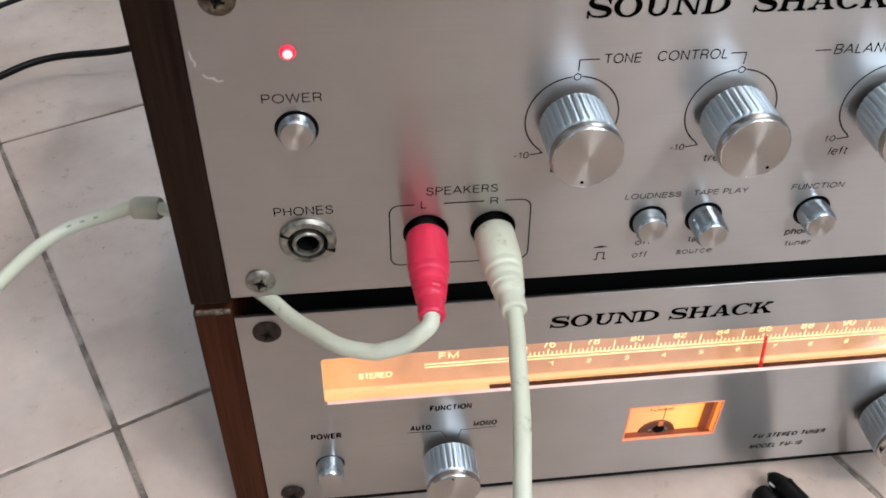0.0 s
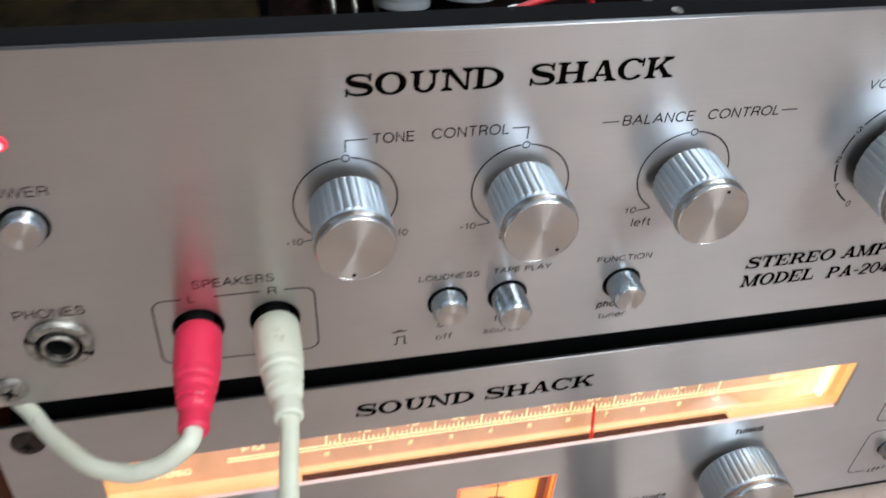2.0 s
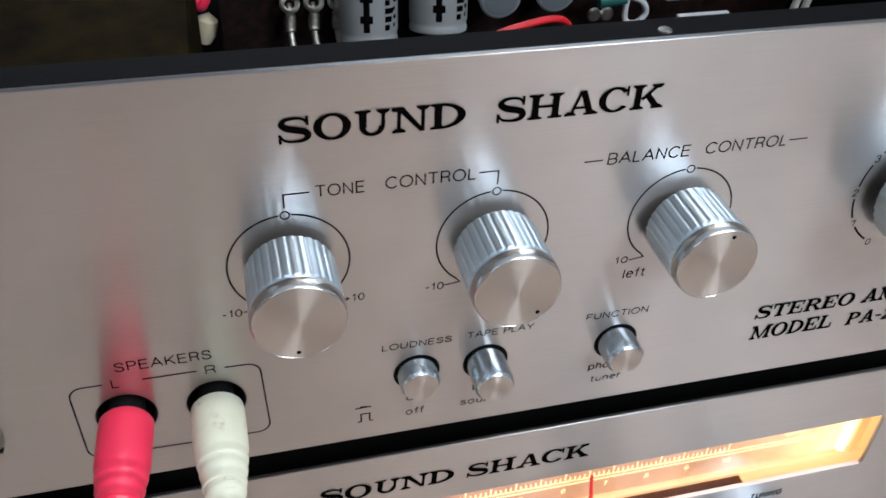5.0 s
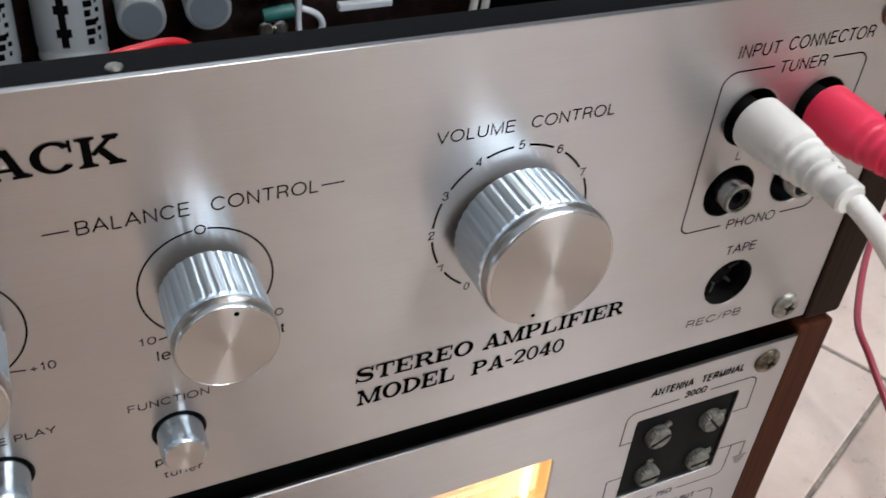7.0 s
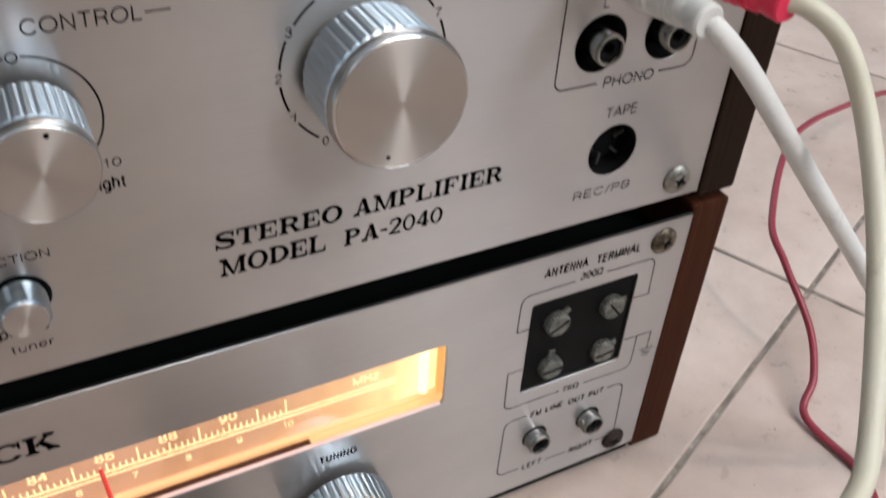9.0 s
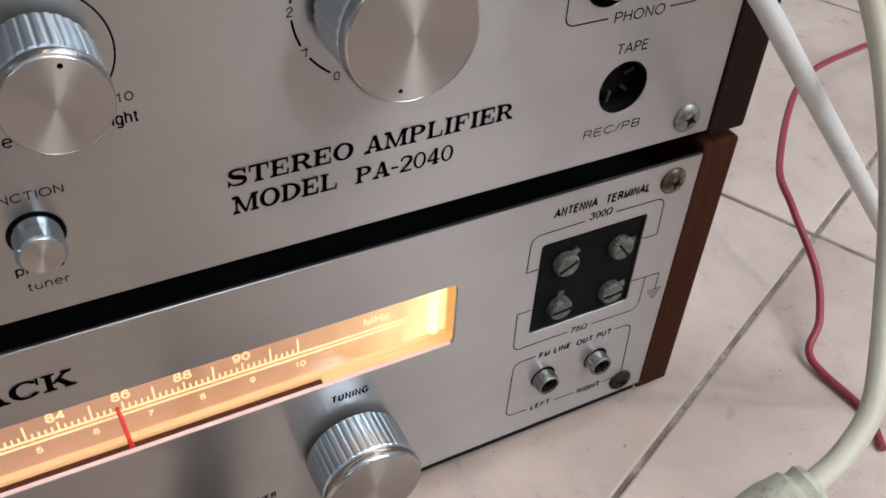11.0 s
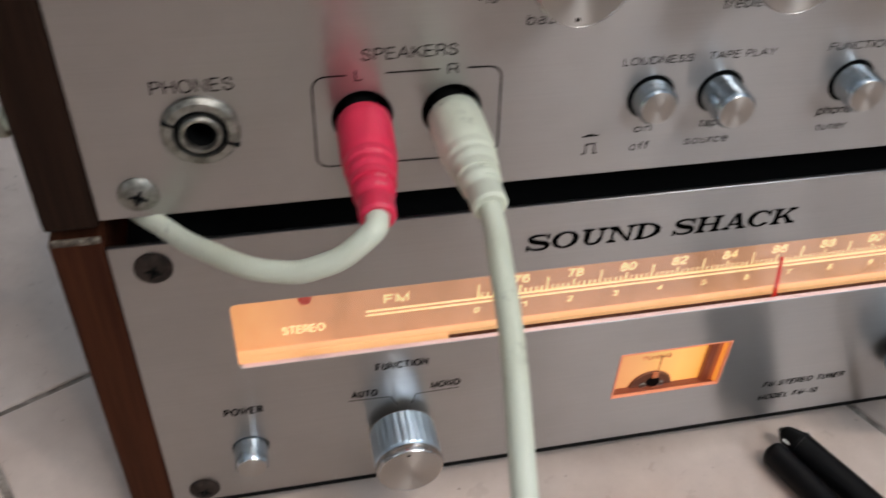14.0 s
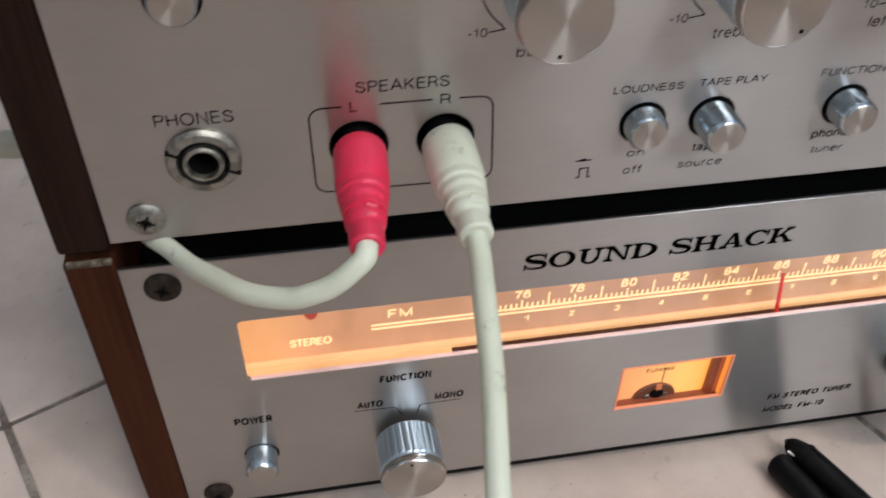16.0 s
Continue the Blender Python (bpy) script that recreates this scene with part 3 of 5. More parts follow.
    if c in "hn":
        return [[(0.05, 1 if c == "h" else 0.72), (0.05, 0)], [(0.05, 0.44), *bend(0.28, 0.46, 0.22, 0.26, 170, 0, 12), (0.50, 0)]], 0.55
    if c == "i":
        return [[(0.05, 0.72), (0.05, 0)], [(0.05, 0.90), (0.05, 1.0)]], 0.10
    if c == "l":
        return [[(0.05, 1), (0.05, 0)]], 0.10
    if c == "o":
        return [bend(0.30, 0.36, 0.27, 0.36, 0, 360, 24)], 0.60
    if c == "r":
        return [[(0.05, 0.72), (0.05, 0)], curve_through((0.05, 0.44), (0.12, 0.62), (0.24, 0.71), (0.34, 0.70))], 0.34
    if c == "s":
        return [curve_through((0.46, 0.53), (0.40, 0.66), (0.26, 0.71), (0.10, 0.65), (0.08, 0.53), (0.20, 0.42), (0.36, 0.35), (0.49, 0.24), (0.44, 0.08), (0.26, 0.01), (0.10, 0.06), (0.03, 0.21))], 0.52
    if c == "t":
        return [[(0.15, 0.92), (0.15, 0.14), (0.19, 0.03), (0.33, 0.01)], [(0.0, 0.70), (0.31, 0.70)]], 0.33
    if c == "u":
        return [[(0.05, 0.72), (0.05, 0.25), *bend(0.27, 0.25, 0.22, 0.25, 180, 360, 12), (0.49, 0.72), (0.49, 0)]], 0.54
    if c == "z":
        return [[(0.03, 0.70), (0.44, 0.70), (0.02, 0.02), (0.46, 0.02)]], 0.48
    if c == "0":
        return [bend(0.32, 0.5, 0.28, 0.5, 0, 360, 28)], 0.64
    if c == "1":
        return [[(0.06, 0.80), (0.20, 0.84), (0.28, 1.0), (0.28, 0)]], 0.42
    if c == "2":
        return [[*curve_through((0.05, 0.70), (0.10, 0.90), (0.31, 1.0), (0.53, 0.90), (0.57, 0.70), (0.44, 0.50), (0.20, 0.30), (0.05, 0.0)), (0.60, 0.0)]], 0.64
    if c == "3":
        return [curve_through((0.06, 0.74), (0.14, 0.93), (0.31, 1.0), (0.50, 0.92), (0.54, 0.74), (0.44, 0.57), (0.28, 0.53)), curve_through((0.28, 0.53), (0.50, 0.46), (0.58, 0.27), (0.50, 0.07), (0.30, 0.0), (0.11, 0.07), (0.04, 0.27))], 0.64
    if c == "4":
        return [[(0.46, 0), (0.46, 1), (0.03, 0.30), (0.62, 0.30)]], 0.64
    if c == "5":
        return [[(0.54, 1), (0.14, 1), (0.08, 0.50), *curve_through((0.18, 0.60), (0.36, 0.64), (0.54, 0.53), (0.59, 0.32), (0.50, 0.09), (0.30, 0.0), (0.12, 0.06), (0.04, 0.24))]], 0.64
    if c == "6":
        return [bend(0.32, 0.32, 0.27, 0.32, 0, 360, 24), curve_through((0.55, 0.80), (0.46, 0.96), (0.32, 1.0), (0.13, 0.86), (0.05, 0.56), (0.05, 0.36))], 0.64
    if c == "7":
        return [[(0.04, 1), (0.58, 1), (0.36, 0.56), (0.24, 0)]], 0.62
    if c == "8":
        return [bend(0.32, 0.76, 0.23, 0.24, 0, 360, 22), bend(0.32, 0.26, 0.28, 0.26, 0, 360, 24)], 0.64
    if c == "9":
        return [bend(0.32, 0.68, 0.27, 0.32, 0, 360, 24), curve_through((0.09, 0.20), (0.18, 0.04), (0.32, 0.0), (0.51, 0.14), (0.59, 0.44), (0.59, 0.64))], 0.64
    return [], 0.30


def sans_word(parent, text, x0, x1, z0, z1, y, mat, slant=0.0, weight=0.115, depth=0.05, gap=0.19):
    """Plain letters that fill x0..x1 and z0..z1 on a plane facing -y; weight: line width over the height."""
    lines, at = [], 0.0
    for c in text:
        strokes, wide = sans_glyph(c)
        lines += [[(at + px + slant * pz, pz) for px, pz in line] for line in strokes]
        at += wide + gap
    xs, zs = [p[0] for line in lines for p in line], [p[1] for line in lines for p in line]
    half = max(weight * (z1 - z0), 0.29) / 2
    sx = (x1 - x0 - 2 * half) / max(1e-6, max(xs) - min(xs))
    sz = (z1 - z0 - 2 * half) / max(1e-6, max(zs) - min(zs))
    if max(xs) - min(xs) < 1e-3:
        sx = 1.0
    bm = bmesh.new()
    for k, line in enumerate(lines):
        stroke([[(x0 + half + (px - min(xs)) * sx, z0 + half + (pz - min(zs)) * sz) for px, pz in line]], 2 * half, y, bm, depth + 0.004 * (k % 9))
    return part("lettering", bm, mat, parent)


def plain_words(parent, y, rows, mat=INK, slant=0.0, weight=0.115, gap=0.19):
    for text, x0, x1, z0, z1 in rows:
        sans_word(parent, text, x0, x1, z0, z1, y, mat, slant, weight, gap=gap)


def printed(parent, y, lines, width=0.42, name="printed_line", mat=INK):
    for line in lines:
        part(name, stroke([line], width, y), mat, parent)


# ---------------------------------------------------------------- amplifier
AZ0, AZ1 = 121.0, 227.7
amplifier = thing("stereo_amplifier", (182, 110, 113), "lidless aluminium stereo amplifier with walnut sides on the tuner", "amplifier")
SPEAKER = [(59.2, 143.2), (79.6, 143.2)]
INPUTS = [(320.2, 197.2), (341.0, 197.2), (320.4, 176.2), (341.4, 176.2)]
BUTTONS = [(24.1, 182.6), (128.2, 142.6), (146.0, 142.6), (181.4, 142.7)]
holes = [circle_outline(x, z, 7.1) for x, z in SPEAKER] + [circle_outline(x, z, 7.8) for x, z in INPUTS] + [circle_outline(x, z, 6.1, 32) for x, z in BUTTONS]
holes += [circle_outline(330.4, 143.7, 8.0), circle_outline(23.8, 205.7, 2.2, 20), circle_outline(24.0, 143.4, 6.6, 32)]
a_panel = part("front_panel", plate_with_holes(X0, X1, AZ0, AZ1, 0, 1.8, holes, 0.25), BRUSHED, amplifier, "brushed aluminium front panel with black print")
bare_edges(a_panel)
wood_side(amplifier, "wood_side", -14.0, X0 - 0.1, 119.2, 231, WALNUT, "dark walnut side panel")
wood_side(amplifier, "wood_side", X1 + 0.1, 380.4, 119.2, 231, WALNUT, "dark walnut side panel")
black_case(amplifier, 118.9, 225.0, 9, True)
part("top_flange", box(0, 364, 3.1, 13.2, 225.0, 226.2, 0.3), BLACK, amplifier, "black folded steel flange")
for x in (181.7,):
    part("flange_screw", lathe([(226.2, 0), (226.2, 1.6), (226.5, 1.5), (226.8, 1.0), (226.9, 0)], (x, 7.0, 0), axis=(0, 0, 1), n=20), DULL, amplifier, "small bright screw", smooth=True)
knob(amplifier, "tone_knob", 99.4, 182.0, 0, 19.3, 9.9, 30, -95, "fluted aluminium knob")
knob(amplifier, "tone_knob", 145.1, 182.0, 0, 19.3, 9.9, 30, -52, "fluted aluminium knob")
knob(amplifier, "balance_knob", 191.3, 182.0, 0, 19.3, 9.9, 30, 75, "fluted aluminium knob")
knob(amplifier, "volume_knob", 258.3, 181.9, 0, 19.3, 15.2, 38, -105, "large fluted aluminium knob")
for (x, z), reach in zip(BUTTONS, (3.6, 5.2, 9.4, 7.5)):
    push_button(amplifier, x, z, 0, reach)
for x, z, m in ((8.3, 127.7, DULL), (8.6, 221.0, RUSTY), (356.4, 127.8, DULL), (356.0, 220.2, RUSTY)):
    screw(amplifier, x, z, 0, m, "cross-head panel screw")

for text, x0, x1 in (("SOUND", 99.6, 137.0), ("SHACK", 143.7, 180.6)):
    slab_word(a_panel, text, x0, x1, 212.0, 217.9, 0, INK, 0.0)
for text, x0, x1, z0, z1 in (("STEREO", 222.0, 252.3, 142.6, 147.3), ("AMPLIFIER", 255.0, 295.8, 142.7, 147.4), ("MODEL", 222.3, 247.8, 134.8, 139.9), ("PA-2040", 252.6, 279.2, 134.6, 139.3)):
    slab_word(a_panel, text, x0, x1, z0, z1, 0, INK, 0.07)
plain_words(a_panel, 0, [("POWER", 15.8, 31.4, 190.9, 193.8), ("PHONES", 15.1, 32.1, 152.7, 156.0), ("SPEAKERS", 59.1, 80.2, 157.4, 160.4),
                   ("L", 57.6, 59.4, 152.7, 155.5), ("R", 78.2, 80.6, 152.7, 155.5),
                   ("TONE", 105.9, 116.3, 198.6, 201.6), ("CONTROL", 120.5, 140.2, 198.7, 201.8)])
plain_words(a_panel, 0, [("BALANCE", 170.1, 190.1, 198.6, 201.7), ("CONTROL", 193.8, 214.5, 198.6, 201.7),
                   ("VOLUME", 238.9, 256.6, 204.6, 207.5), ("CONTROL", 260.3, 280.7, 204.7, 207.6),
                   ("LOUDNESS", 119.4, 136.8, 151.5, 153.6), ("TAPE PLAY", 140.7, 158.0, 151.6, 153.7), ("FUNCTION", 171.9, 188.9, 151.6, 153.8),
                   ("on", 125.6, 130.2, 132.7, 134.4), ("off", 125.5, 130.5, 127.3, 129.8), ("tape", 142.8, 149.7, 132.0, 135.0), ("source", 140.0, 151.9, 127.6, 129.4),
                   ("phono", 175.0, 185.0, 132.4, 135.8), ("tuner", 176.3, 185.2, 128.3, 130.5),
                   ("-10", 83.9, 88.3, 169.0, 171.2), ("+10", 110.8, 115.6, 169.0, 171.2), ("-10", 129.7, 134.1, 169.0, 171.2), ("+10", 156.5, 161.3, 169.0, 171.2),
                   ("10", 176.7, 180.1, 169.3, 171.4), ("left", 179.6, 185.5, 164.3, 167.3), ("10", 202.6, 206.0, 169.3, 171.4), ("right", 199.6, 206.2, 163.5, 167.3),
                   ("bass", 95.1, 103.9, 163.4, 166.0), ("treble", 140.8, 150.6, 164.4, 167.2)], slant=0.04)
plain_words(a_panel, 0, [("INPUT", 311.0, 322.9, 213.3, 216.6), ("CONNECTOR", 325.0, 350.8, 213.6, 217.0), ("TUNER", 324.3, 338.4, 208.0, 211.2), ("L", 319.2, 320.9, 185.5, 188.1),
                   ("R", 340.6, 342.5, 185.5, 188.1), ("PHONO", 323.1, 338.9, 163.6, 166.7), ("TAPE", 325.8, 336.0, 154.2, 157.3), ("REC/PB", 319.7, 338.7, 129.6, 132.5)], slant=0.04)
printed(a_panel, 0, [[(64.4, 154.2), (76.4, 154.2)], [(55.8, 154.2), *arc(51.3, 151.2, 3.0, 90, 180, 6), *arc(51.5, 133.6, 3.0, 180, 270, 6), *arc(88.2, 133.2, 3.0, 270, 360, 6), *arc(87.6, 151.0, 3.0, 0, 90, 6), (82.6, 154.1)]])
for x in (99.4, 145.1, 191.3):
    printed(a_panel, 0, [arc(x, 182.0, 13.1, 84, -52), arc(x, 182.0, 13.1, 96, 232)], 0.42, "dial_arc")
    printed(a_panel, 0, [arc(x, 195.0, 0.95, 0, 360, 16)], 0.32, "zero_mark")
    printed(a_panel, 0, [[(x - 10.8, 170.1), (x - 7.3, 170.6), (x - 8.2, 171.8)], [(x + 8.0, 171.6), (x + 7.3, 170.6), (x + 10.8, 170.1)]], 0.36, "end_mark")
printed(a_panel, 0, [[(99.4, 196.8), (99.4, 200.1), (104.8, 200.1)], [(140.8, 200.3), (145.1, 200.3), (145.1, 196.8)], [(164.6, 200.0), (169.1, 200.0)], [(215.0, 200.0), (219.7, 200.0)]], 0.34)
VOLUME_ANGLE = [240.4 - 30.3 * k for k in range(11)]
for k, a in enumerate(VOLUME_ANGLE):
    x, z = 258.3 + 19.2 * math.cos(radians(a)), 181.9 + 19.2 * math.sin(radians(a))
    e = 0.75 + 0.5 * (k == 10)
    sans_word(a_panel, str(k), x - e, x + e, z - 1.1, z + 1.1, 0, INK, 0.05, 0.12)
    if k < 10:
        printed(a_panel, 0, [arc(258.3, 181.9, 19.0, a - 5.5, VOLUME_ANGLE[k + 1] + 5.5, 8)], 0.55, "dial_arc")
printed(a_panel, 0, [[(322.6, 210.1), *arc(312.6, 206.1, 4.0, 90, 180, 8), *arc(310.8, 168.0, 2.6, 180, 270, 6), (321.0, 165.4)], [(340.4, 165.4), *arc(347.8, 168.6, 3.2, 270, 360, 6), *arc(348.4, 207.1, 3.0, 0, 90, 6), (340.2, 210.1)]])
printed(a_panel, 0, [[(112.4, 132.7), (116.6, 132.8)], [(113.6, 133.1), (115.4, 133.1)], [(113.0, 127.6), (113.9, 127.6), (113.9, 130.4), (116.1, 130.4), (116.1, 127.6), (117.0, 127.6)]])


SCUFF = material("scraped_lacquer", (0.62, 0.60, 0.57), 0.6)
for line in ([(-0.2, 207.2), (0.1, 205.0), (0.9, 203.6), (0.5, 202.6)], [(2.2, 200.4), (3.0, 199.4), (4.4, 199.2), (5.6, 198.2), (7.0, 198.4)], [(4.6, 199.6), (5.2, 198.8)]):
    part("scuff", stroke([line], 0.45, 0), SCUFF, a_panel, "pale scrape in the lacquer")


def rca_socket(parent, x, z, y, proud, name, hole):
    """A phono socket whose barrel ends proud millimetres before the panel's face (minus: behind it)."""
    s = part(name, lathe([(-10, 0), (-10, hole + 1), (-3.2, hole + 1), (-3.2, hole + 0.2), (-9, hole), (-9, 4.4), (-8, 4.4)], (x, y, z), n=32), HOLE, parent, "recessed phono socket", smooth=True)
    # black ring covers the hole's wall to keep it in shade
    part("liner", lathe([(-3.2, hole - 0.1), (-0.12, hole - 0.1), (-0.12, hole - 0.5), (-3.2, hole - 0.6)], (x, y, z), n=40), HOLE, s)
    part("barrel", lathe([(-9, 4.15), (proud - 0.6, 4.15), (proud, 3.75), (proud, 3.35), (-7, 3.2)], (x, y, z), n=32), HOLE if proud < 3 else NICKEL, s, "dark outer barrel" if proud < 3 else "zinc-plated outer barrel", smooth=True)
    part("barrel_ring", lathe([(proud - 0.7, 4.2), (proud - 0.4, 4.2), (proud + 0.05, 3.9), (proud + 0.05, 3.5), (proud - 0.6, 3.3)], (x, y, z), n=32), DULL, s, "thin metal rim", smooth=True)
    part("insulator", lathe([(-7, 3.25), (proud - 1.0, 3.25), (proud - 1.0, 1.7), (-6, 1.6), (-6, 0)], (x, y, z), n=28), HOLE, s)
    return s


for x, z in SPEAKER:
    rca_socket(amplifier, x, z, 0, 1.6, "speaker_socket", 7.1)
for x, z in INPUTS:
    rca_socket(amplifier, x, z, 0, 4.2 if z < 190 else 1.6, "input_socket", 7.8)
TABGREY = material("dark_grey_contact", (0.035, 0.035, 0.036), 0.5)
din = part("din_socket", lathe([(-11, 0), (-11, 9.5), (-3.2, 9.5), (-3.2, 8.2), (-10, 7.6), (-10, 0)], (330.4, 0, 143.7), n=40), HOLE, amplifier, "five-pin tape socket", smooth=True)
# same black ring, for the shade inside the tape socket's hole
part("liner", lathe([(-3.2, 7.9), (-0.12, 7.9), (-0.12, 7.5), (-3.2, 7.4)], (330.4, 0, 143.7), n=40), HOLE, din)
part("din_core", lathe([(-10, 5.6), (-5.4, 5.6), (-5.2, 5.3), (-5.2, 0)], (330.4, 0, 143.7), n=32), HOLE, din, smooth=True)
for k in range(5):
    a = radians(180 + 45 * k)
    part("pin_hole", lathe([(-5.15, 0.75), (-5.1, 0.75), (-5.1, 0)], (330.4 + 3.6 * math.cos(a), 0, 143.7 + 3.6 * math.sin(a)), n=12), HOLE, din)
for k in range(6):
    a = radians(20 + 60 * k)
    bm = bmesh.new()
    bmesh.ops.create_cube(bm, size=1.0, matrix=Matrix.Translation((330.4 + 5.2 * math.cos(a), 4.8, 143.7 + 5.2 * math.sin(a))) @ Matrix.Rotation(-a, 4, "Y") @ Matrix.Diagonal((3.2, 1.0, 0.9, 1)))
    part("contact_tab", bm, TABGREY, din)
JX, JZ = 24.0, 143.4
jack = part("phones_jack", lathe([(-2, 6.5), (0, 6.6), (0, 8.5), (0.9, 8.5), (1.9, 7.6), (2.1, 6.0), (1.6, 5.8), (0.6, 5.75)], (JX, 0, JZ), n=48), DULL, amplifier, "headphone jack with a slotted ring nut", smooth=True)
part("jack_insulator", lathe([(-4, 6.4), (0.7, 5.8), (0.9, 5.0), (0.9, 4.6), (-4, 4.5)], (JX, 0, JZ), n=40), HOLE, jack, "black insulating ring", smooth=True)
part("jack_sleeve", lathe([(-4, 4.6), (2.3, 4.6), (2.8, 4.2), (2.7, 3.6), (1.6, 3.3), (1.4, 3.3)], (JX, 0, JZ), n=40), DULL, jack, "dull steel inner sleeve", smooth=True)
# inner wall is black so the shade in the bore is in the colour
part("jack_bore", lathe([(1.6, 3.35), (-14, 3.3), (-14, 0)], (JX, 0, JZ), n=32), HOLE, jack, "bore of the jack, its inner shade put in as black", smooth=True)
for a in (155, -25):
    bm = bmesh.new()
    bmesh.ops.create_cube(bm, size=1.0, matrix=Matrix.Translation((JX + 7.1 * math.cos(radians(a)), -1.55, JZ + 7.1 * math.sin(radians(a)))) @ Matrix.Rotation(radians(-a), 4, "Y") @ Matrix.Diagonal((3.0, 1.3, 0.75, 1)))
    part("nut_slot", bm, HOLE, jack)
LED = glowing("red_led", (1.0, 0.02, 0.06), 1.0, (0.5, 0.02, 0.04))
led = part("power_led", lathe([(-3, 0), (-3, 2.1), (0.2, 2.1), (0.9, 1.7), (1.3, 0.9), (1.4, 0)], (23.8, 0, 205.7), n=24), LED, amplifier, "glowing red power light", smooth=True)
part("led_core", lathe([(1.0, 1.35), (1.36, 1.1), (1.5, 0)], (23.8, 0, 205.7), n=20), glowing("hot_led_core", (1.0, 0.42, 0.50), 1.6, (0.8, 0.3, 0.3)), led, "pale pink hot centre", smooth=True)

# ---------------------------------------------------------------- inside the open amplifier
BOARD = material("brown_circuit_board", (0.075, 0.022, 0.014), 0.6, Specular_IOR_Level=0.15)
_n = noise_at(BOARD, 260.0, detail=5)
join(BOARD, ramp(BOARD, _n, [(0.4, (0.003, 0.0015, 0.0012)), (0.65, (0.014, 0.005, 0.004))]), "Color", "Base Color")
SLEEVE = material("grey_capacitor_sleeve", (0.19, 0.205, 0.215), 0.45)
LIDGREY = material("grey_capacitor_lid", (0.10, 0.12, 0.135), 0.55)
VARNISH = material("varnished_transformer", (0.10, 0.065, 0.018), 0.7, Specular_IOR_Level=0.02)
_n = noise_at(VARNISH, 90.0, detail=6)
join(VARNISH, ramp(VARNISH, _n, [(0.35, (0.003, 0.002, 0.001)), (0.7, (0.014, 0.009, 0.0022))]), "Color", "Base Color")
TEAL = material("teal_film_capacitor", (0.008, 0.085, 0.075), 0.35)
HOOKUP = material("red_hookup_skin", (0.50, 0.012, 0.020), 0.4)
NYLON = material("white_nylon", (0.40, 0.42, 0.45), 0.45)
BEIGE = material("beige_ceramic", (0.42, 0.37, 0.27), 0.6)
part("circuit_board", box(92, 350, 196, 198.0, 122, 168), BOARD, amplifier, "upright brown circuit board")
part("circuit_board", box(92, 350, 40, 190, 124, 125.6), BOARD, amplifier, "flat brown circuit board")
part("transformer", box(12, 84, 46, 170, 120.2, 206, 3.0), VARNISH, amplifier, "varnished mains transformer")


def can_capacitor(x, y, z, r, n, band, lean):
    c = part("can_capacitor", lathe([(0, 0), (0, r - 1.2), (0.5, r - 0.2), (2.0, r), (3.0, r - 0.35), (4.2, r - 0.35), (5.2, r), (n - 1, r), (n, r - 1), (n, 0)], (x, y, z), axis=lean, n=36), SLEEVE, amplifier, "grey electrolytic capacitor", smooth=True)
    part("can_lid", lathe([(-0.15, r - 2.6), (-0.05, r - 1.6)], (x, y, z), axis=lean, n=30), LIDGREY, c)
    part("can_face", lathe([(-0.25, 0), (-0.2, r - 2.4)], (x, y, z), axis=lean, n=30), LIDGREY, c, smooth=True)
    lean = Vector(lean).normalized()
    right = lean.cross(Vector((0, 0, 1))).normalized()
    over = right.cross(lean)
    if band:
        rows = [(5.5, 38, -8, 4), (9, 12, -14, 10), (17, 20, -14, 10), (26, 29, -14, 10)] + [(6 + 3.2 * k, 8.2 + 3.2 * k, 34, 46 + 5 * (k % 3)) for k in range(9)] + [(7 + 3.2 * k, 8.6 + 3.2 * k, 56, 62 + 4 * (k % 2)) for k in range(6)]
    else:
        rows = [(6, 14, 60, 78)]
    for n0, n1, q0, q1 in rows:
        bm = bmesh.new()
        line = []
        for k in range(5):
            q = radians(q0 + (q1 - q0) * k / 4)
            out = (right * math.sin(q) + over * math.cos(q)) * (r + 0.08)
            line.append([bm.verts.new(Vector((x, y, z)) + lean * w + out) for w in (n0, n1)])
        for lo, hi in zip(line, line[1:]):
            bm.faces.new((lo[0], lo[1], hi[1], hi[0]))
        part("label_bar", bm, INK, c, "black printed mark")
    return c


UPRIGHT, LYING = (0.04, 0.22, 1), (0.05, 1, 0.12)
can_capacitor(149.0, 182, 145.5, 12.0, 44, True, UPRIGHT)
can_capacitor(178.5, 184, 147.0, 12.0, 44, True, UPRIGHT)
can_capacitor(203.0, 178, 160.5, 8.6, 30, False, LYING)
can_capacitor(226.8, 178, 161.5, 8.5, 30, False, LYING)
